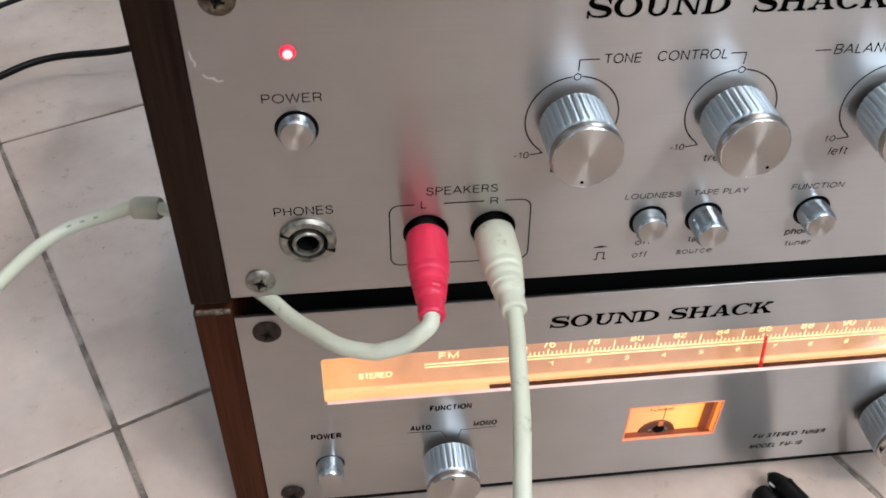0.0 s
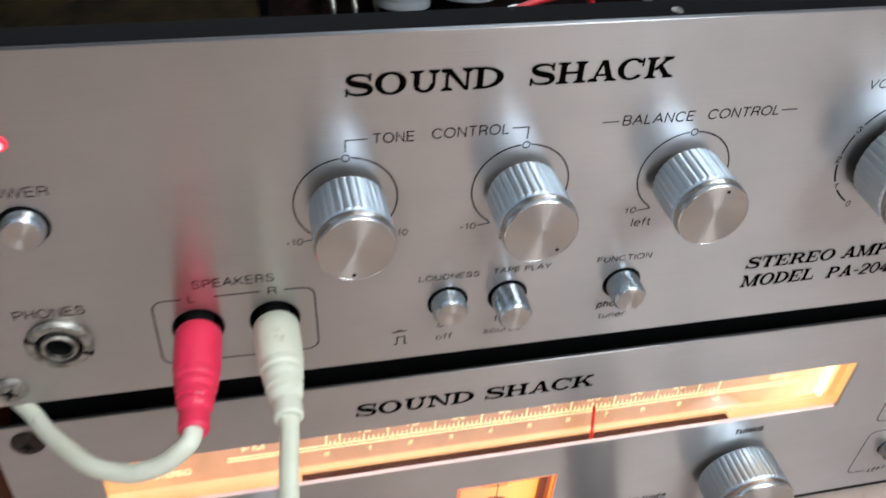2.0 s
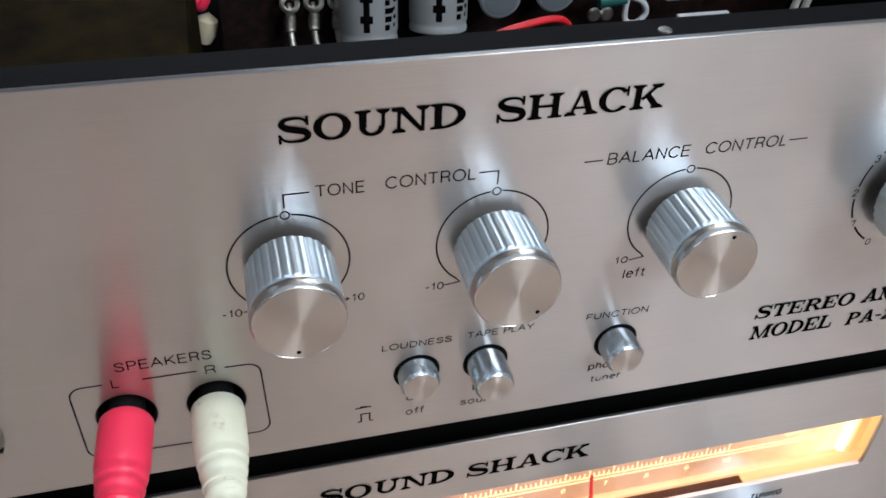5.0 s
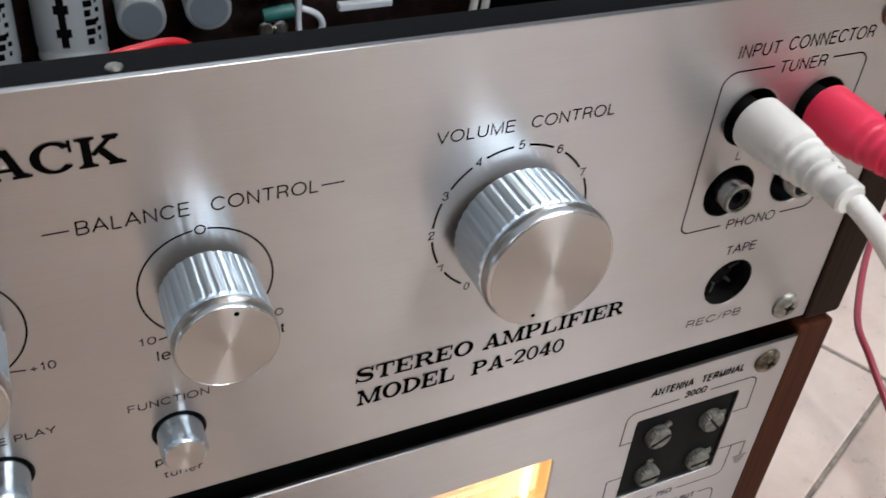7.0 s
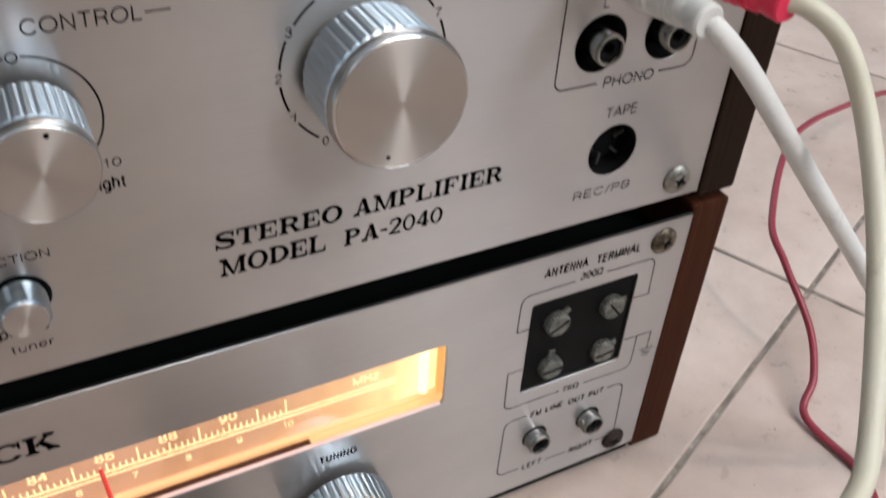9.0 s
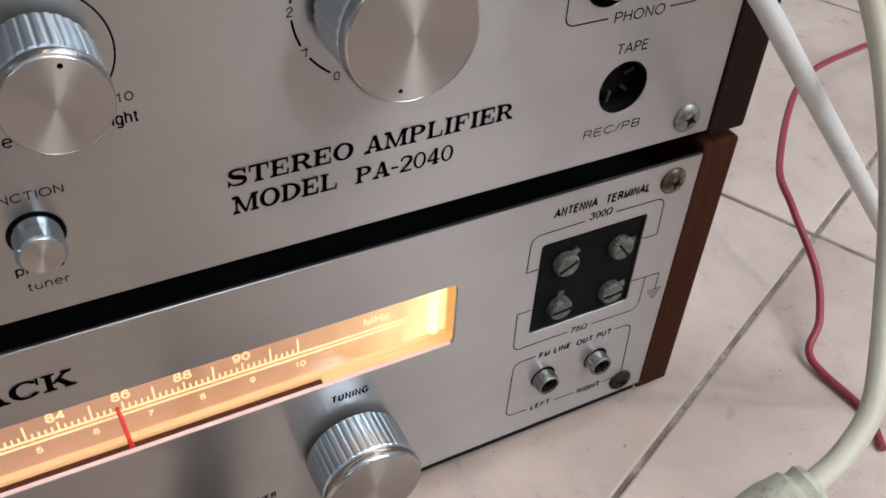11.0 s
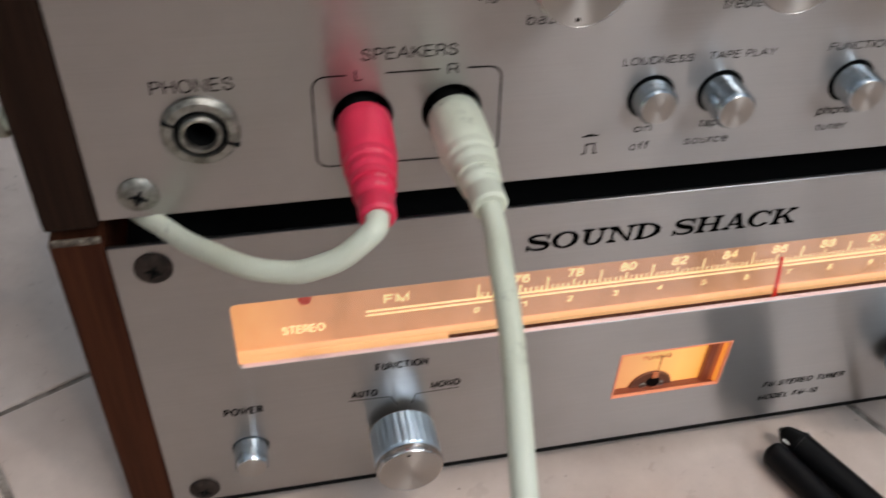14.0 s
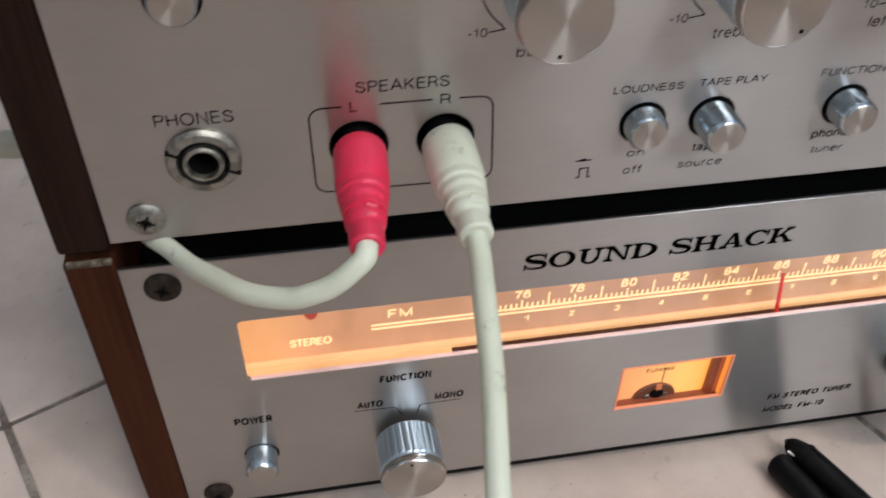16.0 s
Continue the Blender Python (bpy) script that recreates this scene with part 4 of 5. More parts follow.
for k in range(3):
    x = 119 + 9.5 * k
    lug = part("solder_lug", tube(spline([(x, 193, 158), (x, 190, 156), (x - 0.5, 188, 150), (x, 184, 143), (x + 1, 180, 134)]), [1.3] * 6 + [1.8] * 6 + [2.3] * 10 + [1.5] * 8 + [1.1] * 11, 10), DULL, amplifier, "tinned solder lug", smooth=True)
    part("lug_ring", lathe([(0, 2.0), (0.8, 2.2), (1.4, 3.2), (0.8, 4.0), (0, 4.1)], (x, 189, 160), axis=(0, -0.7, 0.7), n=18), STEEL, lug, "tinned eyelet", smooth=True)
    part("lug_wire", tube(spline([(x + 1, 180, 135), (x + 3, 176, 128), (x + 8, 168, 125.8)]), 0.9), (RED, WHITE, RED)[k], lug, smooth=True)
    part("lug_pin", lathe([(0, 0), (0, 3.0), (2.0, 2.6), (3.2, 1.6), (3.2, 0)], (x - 2, 196, 162), n=16), STEEL, amplifier, "bright solder point", smooth=True)
part("red_hookup_wire", tube(spline([(155, 106, 158), (163, 109, 169), (177, 114, 175), (193, 119, 177), (208, 125, 175), (217, 131, 164)]), 1.3), HOOKUP, amplifier, "thin red hook-up wire", smooth=True)
part("white_hookup_wire", tube(spline([(156, 105, 158), (162, 108, 168), (170, 112, 174), (180, 118, 174), (188, 126, 160)]), 1.0), WHITE, amplifier, "thin white hook-up wire", smooth=True)
part("red_hookup_wire", tube(spline([(70, 200, 175), (80, 204, 160), (86, 200, 158), (92, 204, 178)]), 2.2), RED, amplifier, "thin red hook-up wire", smooth=True)
part("wire_joint", lathe([(0, 0), (0, 3), (4, 4.6), (10, 4.2), (13, 0)], (84, 204, 140), axis=(0.3, 0, 1), n=16), BEIGE, amplifier, "beige taped wire joint", smooth=True)
part("ceramic_post", lathe([(0, 0), (0, 3.4), (2, 3.4), (3.2, 2.2), (3.6, 0)], (106, 200, 146), n=18), BEIGE, amplifier, smooth=True)
part("film_capacitor", lathe([(0, 0), (0, 3), (1, 3.6), (16, 3.6), (17, 3), (17, 0)], (246, 188, 163), axis=(1, 0, 0.1), n=20), TEAL, amplifier, "teal film capacitor", smooth=True)
part("film_capacitor", lathe([(0, 0), (0, 2.4), (1, 2.8), (12, 2.8), (13, 0)], (247, 180, 156), axis=(1, 0, 0.1), n=20), TEAL, amplifier, "teal film capacitor", smooth=True)
part("nylon_clip", tube(spline([(262, 184, 176), (262, 184, 160), (262, 184, 146), (267, 183, 144), (271, 183, 148), (269, 183, 153), (263, 184, 156)]), 1.3), NYLON, amplifier, "white nylon cable clip", smooth=True)
part("nylon_strip", box(276, 298, 176, 180, 156, 159, 0.6), NYLON, amplifier, "white nylon strip")
part("nylon_strip", box(280, 304, 170, 173, 149, 151.6, 0.6), NYLON, amplifier, "white nylon strip")
for x in (322, 327):
    part("white_hookup_wire", tube(spline([(x, 150, 176), (x - 1, 152, 160), (x - 2, 156, 140)]), 1.5), WHITE, amplifier, "thin white hook-up wire", smooth=True)
for x, y, z in ((250, 190, 146), (256, 190, 146), (312, 190, 158)):
    part("board_screw", lathe([(0, 0), (0, 3.2), (1.4, 2.6), (2.0, 0)], (x, y, z), n=18), STEEL, amplifier, "bright screw head", smooth=True)

# ---------------------------------------------------------------- tuner
TZ0, TZ1, TY = 7.8, 113.3, -1.2
tuner = thing("stereo_tuner", (182, 110, 0), "aluminium radio tuner with a glowing amber dial on the floor", "radio tuner")
DIAL = (23.7, 283.2, 66.0, 90.8)
METER = (137.4, 175.3, 29.0, 50.3)
JACKS = [(319.6, 33.2), (341.4, 32.6)]
thole = [round_rect(*DIAL, 2.0), round_rect(*METER, 0.8), round_rect(310.6, 349.6, 57.8, 95.6, 1.5), circle_outline(23.6, 30.9, 5.6, 32)]
thole += [circle_outline(x, z, 5.0, 28) for x, z in JACKS]
t_panel = part("front_panel", plate_with_holes(X0, X1, TZ0, TZ1, TY, TY + 1.4, thole, 0.25), BRUSHED, tuner, "brushed aluminium front panel with black print")
bare_edges(t_panel)
wood_side(tuner, "wood_side", -14.0, X0 - 0.1, 3.4, 116.2, TEAK, "red-brown wood veneer side panel")
SCUFFED = material("scuffed_veneer_edge", (0.2, 0.16, 0.12), 0.7)
_n = noise_at(SCUFFED, 380.0, detail=8, rough=0.7)
join(SCUFFED, ramp(SCUFFED, _n, [(0.42, (0.020, 0.010, 0.006)), (0.52, (0.10, 0.075, 0.055)), (0.64, (0.30, 0.26, 0.21))]), "Color", "Base Color")
part("worn_edge", box(-13.2, -2.2, -1.0, 0.6, 114.9, 116.4, 0.5), SCUFFED, tuner, "scuffed pale front edge of the veneer")
wood_side(tuner, "wood_side", X1 + 0.1, 380.4, 3.4, 115.7, TEAK, "red-brown wood veneer side panel")
black_case(tuner, 7.8, 100.0, 30, False)
part("upper_flange", box(0, 364, TY + 3.1, 30, 100.0, 101.2), HOLE, tuner)
# black bar that stands for the shade under the panel's bottom edge
part("lower_flange", box(0, 364, TY + 0.5, 30, 5.0, 7.7), HOLE, tuner)
for x, y in ((20, 25), (346, 25), (20, 215), (346, 215)):
    part("foot", lathe([(0, 0), (0, 7), (6.5, 8), (6.5, 0)], (x, y, 0), axis=(0, 0, 1), n=24), RUBBER, tuner, "rubber foot")
    part("foot", lathe([(101.3, 0), (101.3, 7), (118.9, 8), (118.9, 0)], (x, max(y, 45), 0), axis=(0, 0, 1), n=24), RUBBER, amplifier, "rubber foot")
knob(tuner, "function_knob", 68.8, 32.0, TY, 17.6, 10.1, 27, 95, "fluted aluminium knob")
knob(tuner, "tuning_knob", 248.4, 37.4, TY, 20.0, 15.5, 42, 200, "large fluted aluminium knob")
push_button(tuner, 23.6, 30.9, TY, 7.4, 4.9)
screw(tuner, 8.0, 106.2, TY, DARK_SCREW, "dark oxidised panel screw")
screw(tuner, 8.0, 14.0, TY, DARK_SCREW, "dark oxidised panel screw")
screw(tuner, 356.3, 106.0, TY, RUSTY, "tarnished panel screw")
screw(tuner, 355.8, 14.4, TY, DARK_SCREW, "dark oxidised panel screw")
for text, x0, x1 in (("SOUND", 101.6, 139.3), ("SHACK", 143.1, 179.8)):
    slab_word(t_panel, text, x0, x1, 98.0, 103.7, TY, INK, 0.05)
plain_words(t_panel, TY, [("POWER", 17.6, 28.7, 46.6, 49.9), ("FUNCTION", 61.2, 76.7, 58.0, 61.2), ("AUTO", 54.0, 61.9, 47.1, 50.2), ("MONO", 77.7, 86.7, 47.0, 50.1), ("TUNING", 242.9, 254.8, 57.8, 60.9)], slant=0.05, weight=0.205, gap=0.36)
plain_words(t_panel, TY, [("FM STEREO TUNER", 192.9, 223.5, 23.3, 26.2), ("MODEL FM-10", 193.0, 215.6, 16.4, 19.3)], slant=0.16, weight=0.20, gap=0.34)
plain_words(t_panel, TY, [("ANTENNA", 313.2, 328.5, 104.9, 108.3), ("TERMINAL", 331.4, 347.7, 104.6, 108.0), ("FM LINE", 316.4, 329.2, 43.8, 46.6), ("OUT PUT", 331.4, 346.0, 43.3, 46.1), ("LEFT", 316.4, 324.6, 16.8, 19.5), ("RIGHT", 336.0, 346.4, 15.8, 18.6)], slant=0.08, weight=0.19, gap=0.32)
plain_words(t_panel, TY, [("300\u03a9", 326.6, 334.8, 99.9, 102.8), ("75\u03a9", 327.8, 334.4, 50.9, 53.6)], slant=0.08, weight=0.17)
printed(t_panel, TY, [[(53.1, 46.2), (65.6, 45.8), (67.8, 41.6)], [(86.4, 45.9), (73.2, 45.5), (72.2, 41.4)]], 0.3)
printed(t_panel, TY, [[(310.6, 86.2), (306.4, 86.2), *arc(309.8, 96.8, 3.2, 180, 90, 6), (325.0, 100.2)], [(336.4, 100.2), *arc(352.0, 97.0, 3.0, 90, 0, 6), (355.4, 85.0), (349.6, 85.0)],
                      [(310.6, 69.2), (305.2, 69.2), *arc(308.0, 55.0, 2.6, 180, 270, 6), (326.4, 52.4)], [(336.0, 52.2), *arc(352.0, 55.0, 3.2, 270, 360, 6), (355.2, 66.4), (349.6, 66.8)],
                      [(355.2, 66.5), (361.0, 66.2), (361.0, 58.6)], [(358.0, 58.6), (364.0, 58.6)], [(358.7, 57.4), (363.3, 57.4)], [(359.3, 56.2), (362.7, 56.2)], [(359.9, 55.0), (362.1, 55.0)],
                      [(315.0, 45.6), *arc(309.6, 42.6, 3.0, 90, 180, 6), *arc(309.0, 21.2, 2.8, 180, 270, 6), (315.0, 18.2)], [(326.0, 17.6), (334.8, 17.4)], [(347.6, 17.2), *arc(352.4, 20.4, 3.0, 270, 360, 6), *arc(351.4, 41.8, 3.0, 0, 90, 6), (347.2, 45.0)]])
for x, z in JACKS:
    rca_socket(tuner, x, z - 0.4, TY, 4.3, "line_socket", 5.0)

# aerial terminals
ZINC = material("dull_zinc_plating", (0.18, 0.18, 0.16), 0.55, 0.6)
_n = noise_at(ZINC, 500.0, detail=6)
join(ZINC, ramp(ZINC, _n, [(0.35, (0.10, 0.10, 0.088)), (0.6, (0.21, 0.21, 0.185))]), "Color", "Base Color")
block = part("terminal_block", box(310.9, 349.3, TY + 1.1, TY + 2.5, 58.1, 95.3, 0.3, bm=box(308.5, 352.0, TY + 2.5, 9, 55.5, 98.0)), HOLE, tuner, "black aerial terminal block")
for x, z, a, ear in ((320.6, 85.0, -28, -40), (341.2, 84.6, 52, -6), (321.0, 66.1, -4, -85), (341.0, 65.4, -6, -12)):
    s = part("terminal_screw", lathe([(-3.2, 0), (-3.2, 5.0), (-1.6, 5.0), (-1.6, 3.8), (-0.8, 4.2), (1.2, 4.2), (1.9, 3.7), (2.1, 0)], (x, TY, z), n=192, flutes=(24, 0.25, -0.9, 1.9)), ZINC, block, "slotted zinc terminal screw", smooth=True)
    bm = bmesh.new()
    bmesh.ops.create_cube(bm, size=1.0, matrix=Matrix.Translation((x, TY - 2.0, z)) @ Matrix.Rotation(radians(a), 4, "Y") @ Matrix.Diagonal((7.0, 0.5, 0.8, 1)))
    part("slot", bm, HOLE, s)
    bm = bmesh.new()
    bmesh.ops.create_cube(bm, size=1.0, matrix=Matrix.Translation((x, TY + 0.9, z)) @ Matrix.Rotation(radians(ear), 4, "Y") @ Matrix.Translation((4.7, 0, 0)) @ Matrix.Diagonal((2.8, 0.9, 2.2, 1)))
    part("clamp_ear", bm, ZINC, s)

# glowing dial: a lit plate behind the window, with the scale on it
PY = 9.8
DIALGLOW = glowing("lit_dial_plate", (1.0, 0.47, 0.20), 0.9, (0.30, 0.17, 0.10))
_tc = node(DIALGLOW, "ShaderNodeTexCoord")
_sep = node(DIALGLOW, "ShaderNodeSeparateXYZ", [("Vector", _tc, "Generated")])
# brighter ends: fall-off of the dial lamps, painted along x
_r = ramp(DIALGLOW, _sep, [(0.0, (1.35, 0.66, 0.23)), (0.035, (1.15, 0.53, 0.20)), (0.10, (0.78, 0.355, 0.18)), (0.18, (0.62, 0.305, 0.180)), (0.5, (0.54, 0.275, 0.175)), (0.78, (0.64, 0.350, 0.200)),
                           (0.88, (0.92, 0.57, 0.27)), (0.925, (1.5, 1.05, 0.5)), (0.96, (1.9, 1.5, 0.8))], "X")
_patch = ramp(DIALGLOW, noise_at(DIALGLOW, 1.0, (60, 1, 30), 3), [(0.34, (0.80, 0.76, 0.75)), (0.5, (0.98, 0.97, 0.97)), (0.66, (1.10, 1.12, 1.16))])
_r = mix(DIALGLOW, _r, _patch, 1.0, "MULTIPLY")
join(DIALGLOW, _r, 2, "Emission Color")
SCALE = glowing("lit_scale_print", (1.0, 0.74, 0.32), 1.15)
BULB = glowing("dial_lamp_glow", (1.0, 0.82, 0.46), 2.0)
# no lamp itself: the glow stands for dial light on the acrylic
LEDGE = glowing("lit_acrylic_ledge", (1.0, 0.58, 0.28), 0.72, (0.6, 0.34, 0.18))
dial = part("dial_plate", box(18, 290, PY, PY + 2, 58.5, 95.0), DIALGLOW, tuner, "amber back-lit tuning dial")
part("dial_floor", box(18, 290, TY + 3.2, PY, 55.0, 58.0), material("brown_dial_slot", (0.085, 0.032, 0.026), 0.6), tuner)
part("dial_ledge", box(18, 290, PY - 2.4, PY - 0.1, 60.2, 61.6), LEDGE, tuner, "acrylic edge under the scale, lamplight put in as glow")
part("dial_ledge", box(18, 84, TY + 3.2, PY - 2.5, 60.2, 61.4), LEDGE, tuner, "acrylic edge under the scale, lamplight put in as glow")
# brighter copy of the ledge where the dial lamp would light it
part("dial_ledge", box(243, 290, TY + 3.2, PY - 2.5, 60.2, 61.4), glowing("lamplit_acrylic_ledge", (1.0, 0.64, 0.32), 0.8, (0.5, 0.3, 0.16)), tuner, "acrylic edge under the scale, lamplight put in as glow")
# faint emission stands for lamplight on the window edge
part("dial_lip", box(24.3, 282.6, TY + 0.1, TY + 1.5, 65.6, 66.5, 0.2), material("lamplit_acrylic_edge", (0.85, 0.60, 0.56), 0.3, Emission_Color=(1.0, 0.45, 0.36, 1), Emission_Strength=0.12), tuner, "pinkish acrylic window edge, lamplight put in as faint glow")
part("dial_roof", box(18, 290, TY + 3.2, PY, 94.0, 95.5), BLACK, tuner)
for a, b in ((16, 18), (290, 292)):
    part("dial_end", box(a, b, TY + 3.2, PY + 2, 55, 95.5), LEDGE, tuner, "end of the dial box, lamplight put in as glow")
part("dial_lamp", lathe([(0, 0), (0, 1.6), (26, 1.6), (27, 1.0), (27, 0)], (279.6, PY - 3.2, 66), axis=(0, 0, 1), n=18), BULB, tuner, "tubular warm dial lamp", smooth=True)
# bracket glows in place of the light that falls on it
part("lamp_bracket", box(284.6, 288.0, PY - 2.6, PY - 1.8, 62, 92), glowing("lamplit_amber_bracket", (1.0, 0.60, 0.24), 0.80, (0.55, 0.30, 0.12)), tuner, "bracket beside the dial lamp, lamplight put in as amber glow")
MHZ = lambda f: 105.8 + (f - 76) * 8.235
printed(dial, PY, [[(60.4, 71.5), (272.4, 71.5)], [(60.4, 69.9), (272.4, 69.9)]], 0.75, "scale_line", SCALE)
f, ticks = 74.6, [[(93.1, 71.5), (93.1, 77.2)]]
while f < 92.02:
    whole = abs(f - round(f)) < 0.05
    ticks.append([(MHZ(f), 71.5), (MHZ(f), 77.2 if whole and round(f) % 2 or f > 91.9 else 75.0 if whole else 73.7)])
    f += 0.2
printed(dial, PY, ticks, 0.5, "scale_tick", SCALE)
for k in range(8):
    x = MHZ(76 + 2 * k)
    sans_word(dial, str(76 + 2 * k), x - 2.5, x + 2.5, 75.7, 79.1, PY, SCALE, 0.0, 0.17)
for k in range(11):
    x = 93.1 + k * 14.48
    sans_word(dial, str(k), x - 0.85 - 0.8 * (k == 10), x + 0.85 + 0.8 * (k == 10), 65.6, 68.0, PY, SCALE, 0.0, 0.17)
plain_words(dial, PY, [("FM", 65.5, 72.7, 73.9, 77.4), ("STEREO", 36.3, 48.6, 66.0, 69.3), ("MHz", 258.1, 266.4, 73.8, 77.0)], SCALE, 0.0, 0.17)
part("stereo_lamp", lathe([(0, 0), (0, 1.9), (0.8, 1.5), (1.0, 0)], (43.4, PY, 79.3), n=20), glowing("dull_red_lamp", (0.8, 0.05, 0.03), 0.35, (0.4, 0.04, 0.03)), tuner, "dull red stereo lamp", smooth=True)
# weak red emission stands for the dial light on the needle
part("needle", tube([Vector((187.7, 3.2, 58.2)), Vector((187.5, 3.6, 62.0)), Vector((186.6, 5.7, 77.6))], [0.75, 0.7, 0.55], 8), material("red_needle", (0.6, 0.02, 0.02), 0.4, Emission_Color=(1, 0.03, 0.02, 1), Emission_Strength=0.35), tuner, "thin red tuning needle")

pane = part("dial_pane", box(18.1, 289.9, TY + 3.22, TY + 3.52, 61.7, 93.9), material("clear_acrylic", (0.98, 0.96, 0.94), 0.06, Transmission_Weight=1.0, IOR=1.49), tuner, "clear acrylic window before the dial")
pane.visible_shadow = False

# tuning meter
METERGLOW = glowing("lit_meter_face", (1.0, 0.36, 0.06), 1.08, (0.5, 0.25, 0.1))
_tc = node(METERGLOW, "ShaderNodeTexCoord")
_sep = node(METERGLOW, "ShaderNodeSeparateXYZ", [("Vector", _tc, "Generated")])
# lamp fall-off across the face is painted into the glow
_r = ramp(METERGLOW, _sep, [(0.12, (0.68, 0.29, 0.14)), (0.34, (0.82, 0.41, 0.18)), (0.62, (1.05, 0.60, 0.19)), (0.80, (1.0, 0.48, 0.10))], "X")
join(METERGLOW, _r, "Color", "Emission Color")
# one amber plastic in lit and shaded copies; the glow replaces lamplight
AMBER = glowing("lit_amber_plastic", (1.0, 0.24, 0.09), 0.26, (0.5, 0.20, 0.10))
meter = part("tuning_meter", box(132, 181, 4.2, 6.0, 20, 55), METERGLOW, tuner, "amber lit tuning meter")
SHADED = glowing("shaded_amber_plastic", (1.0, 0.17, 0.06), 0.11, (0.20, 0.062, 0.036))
for a, skin, label in (((132, 175, 0.4, 3.9, 19, 27.6), SHADED, "amber plastic sill, shade put in as dark brown"), ((170.6, 173.2, 1.9, 4.2, 25.2, 55), SHADED, "brown strip for the shaded gap beside the meter face"),
                       ((173.3, 175.0, 2.2, 4.2, 25.2, 55), AMBER, "amber plastic rim, lamplight put in as glow"), ((132, 140.4, 2.6, 4.2, 25.2, 55), AMBER, "amber plastic rim, lamplight put in as glow"),
                       ((137.2, 175.5, 1.9, 2.6, 49.4, 51.5), SHADED, "amber plastic head, shade put in as dark brown")):
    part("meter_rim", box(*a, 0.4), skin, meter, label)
part("meter_rim", box(175.1, 181, 1.9, 4.2, 19, 55, 0.4), glowing("brightly_lit_amber_plastic", (1.0, 0.36, 0.07), 1.0, (0.6, 0.2, 0.06)), meter, "amber plastic end, lamplight put in as strong glow")
# lip glows to carry the meter lamp's light
LIP = glowing("lit_pink_amber_lip", (1.0, 0.30, 0.14), 0.42, (0.6, 0.24, 0.16))
for a in ((137.5, 175.2, 29.05, 29.7), (137.5, 175.2, 49.6, 50.25), (137.5, 138.2, 29.7, 49.6), (174.5, 175.2, 29.7, 49.6)):
    part("meter_lip", box(a[0], a[1], TY - 0.15, TY + 1.0, a[2], a[3], 0.25), LIP, meter, "pinkish amber window lip, lamplight put in as glow")
MASKBROWN = material("brown_meter_mask", (0.20, 0.080, 0.050), 0.4)
mask = lathe([(0, 0), (0, 7.7), (0.8, 7.4), (0.8, 0)], (153.4, 4.0, 26.3), n=40)
bmesh.ops.bisect_plane(mask, geom=mask.verts[:] + mask.edges[:] + mask.faces[:], plane_co=(0, 0, 25.3), plane_no=(0, 0, -1), clear_outer=True)
part("meter_mask", mask, MASKBROWN, meter, "dark half-round meter mask", smooth=True)
part("meter_magnet", lathe([(0, 0), (0, 2.3), (0.5, 2.1), (0.6, 0)], (153.8, 3.1, 29.6), n=24), HOLE, meter, smooth=True)
for x in (150.4, 156.6):
    part("meter_spring", lathe([(0, 0), (0, 1.3), (0.4, 1.1), (0.5, 0)], (x, 3.1, 28.2), n=18), DULL, meter, smooth=True)
part("needle_hub", box(152.9, 155.0, 2.4, 3.1, 31.8, 34.6, 0.3), AMBER, meter)
part("meter_needle", tube([Vector((154.4, 2.8, 31.5)), Vector((154.6, 2.9, 42.6))], 0.16, 6), HOLE, meter)
sans_word(meter, "TUNING", 148.4, 158.6, 39.6, 41.4, 4.2, material("meter_print", (0.20, 0.05, 0.01), 0.5), 0.0, 0.14)

# ---------------------------------------------------------------- plugs and cables
def rca_plug(parent, x, z, skin, end, label, slot, fat=1.0):
    """Moulded phono plug pushed into a socket; end: where its cable leaves it."""
    a, b = Vector((x, -1.7, z - 0.1)), Vector(end)
    d = (b - a).normalized()
    n = (b - a).length
    rows = [(0.3, 0), (0.3, 5.7), (0.8, 6.1), (4, 6.2), (11.5, 6.1), (13.6, 6.05)]
    for k in range(4):
        w, r, cut = (14.6, 17.5, 20.6, 23.2)[k], 5.84 - 0.42 * k, (0.14, 0.24, 0.16, 0.26)[k]
        rows += [(w - 0.3, r - cut * 0.6), (w + 0.3, r - cut - 0.08), (w + 0.9, r - cut * 0.7 - 0.06), (w + 1.5, r - 0.08), (w + 2.3, r - 0.20)]
    rows += [(n - 5.5, 3.85), (n - 5.0, 3.62), (n - 4.2, 3.62), (n - 3.8, 3.85), (n, 3.8), (n + 0.6, 3.3), (n + 0.6, 0)]
    p = part("plug", lathe([(w, r * (1 + (fat - 1) * max(0, 1 - w / 16))) for w, r in rows], a, d, n=36), skin, parent, label, smooth=True)
    side = (Vector((0.35, -0.2, 1)) - d * d.dot(Vector((0.35, -0.2, 1)))).normalized()
    turn = Matrix((d.cross(side), d, side)).transposed().to_4x4()
    for k, out in ((8.0, 4.42), (5.9, 3.95)):
        bm = bmesh.new()
        bmesh.ops.create_cube(bm, size=1.0, matrix=Matrix.Translation(a + d * (n - k) + side * out) @ turn @ Matrix.Diagonal((2.2, 0.7, 0.5, 1)))
        part("grip_slot", bm, slot, p, "small moulded grip slot")
    return p


def cable_thing(name, base, label, line, radius, skin, steps=10):
    t = thing(name, base, label, "cable")
    part("cord", tube(spline(line, steps), radius), skin, t, smooth=True)
    return t


red_end, white_end = (57.4, -33.5, 141.9), (80.2, -33.5, 141.9)
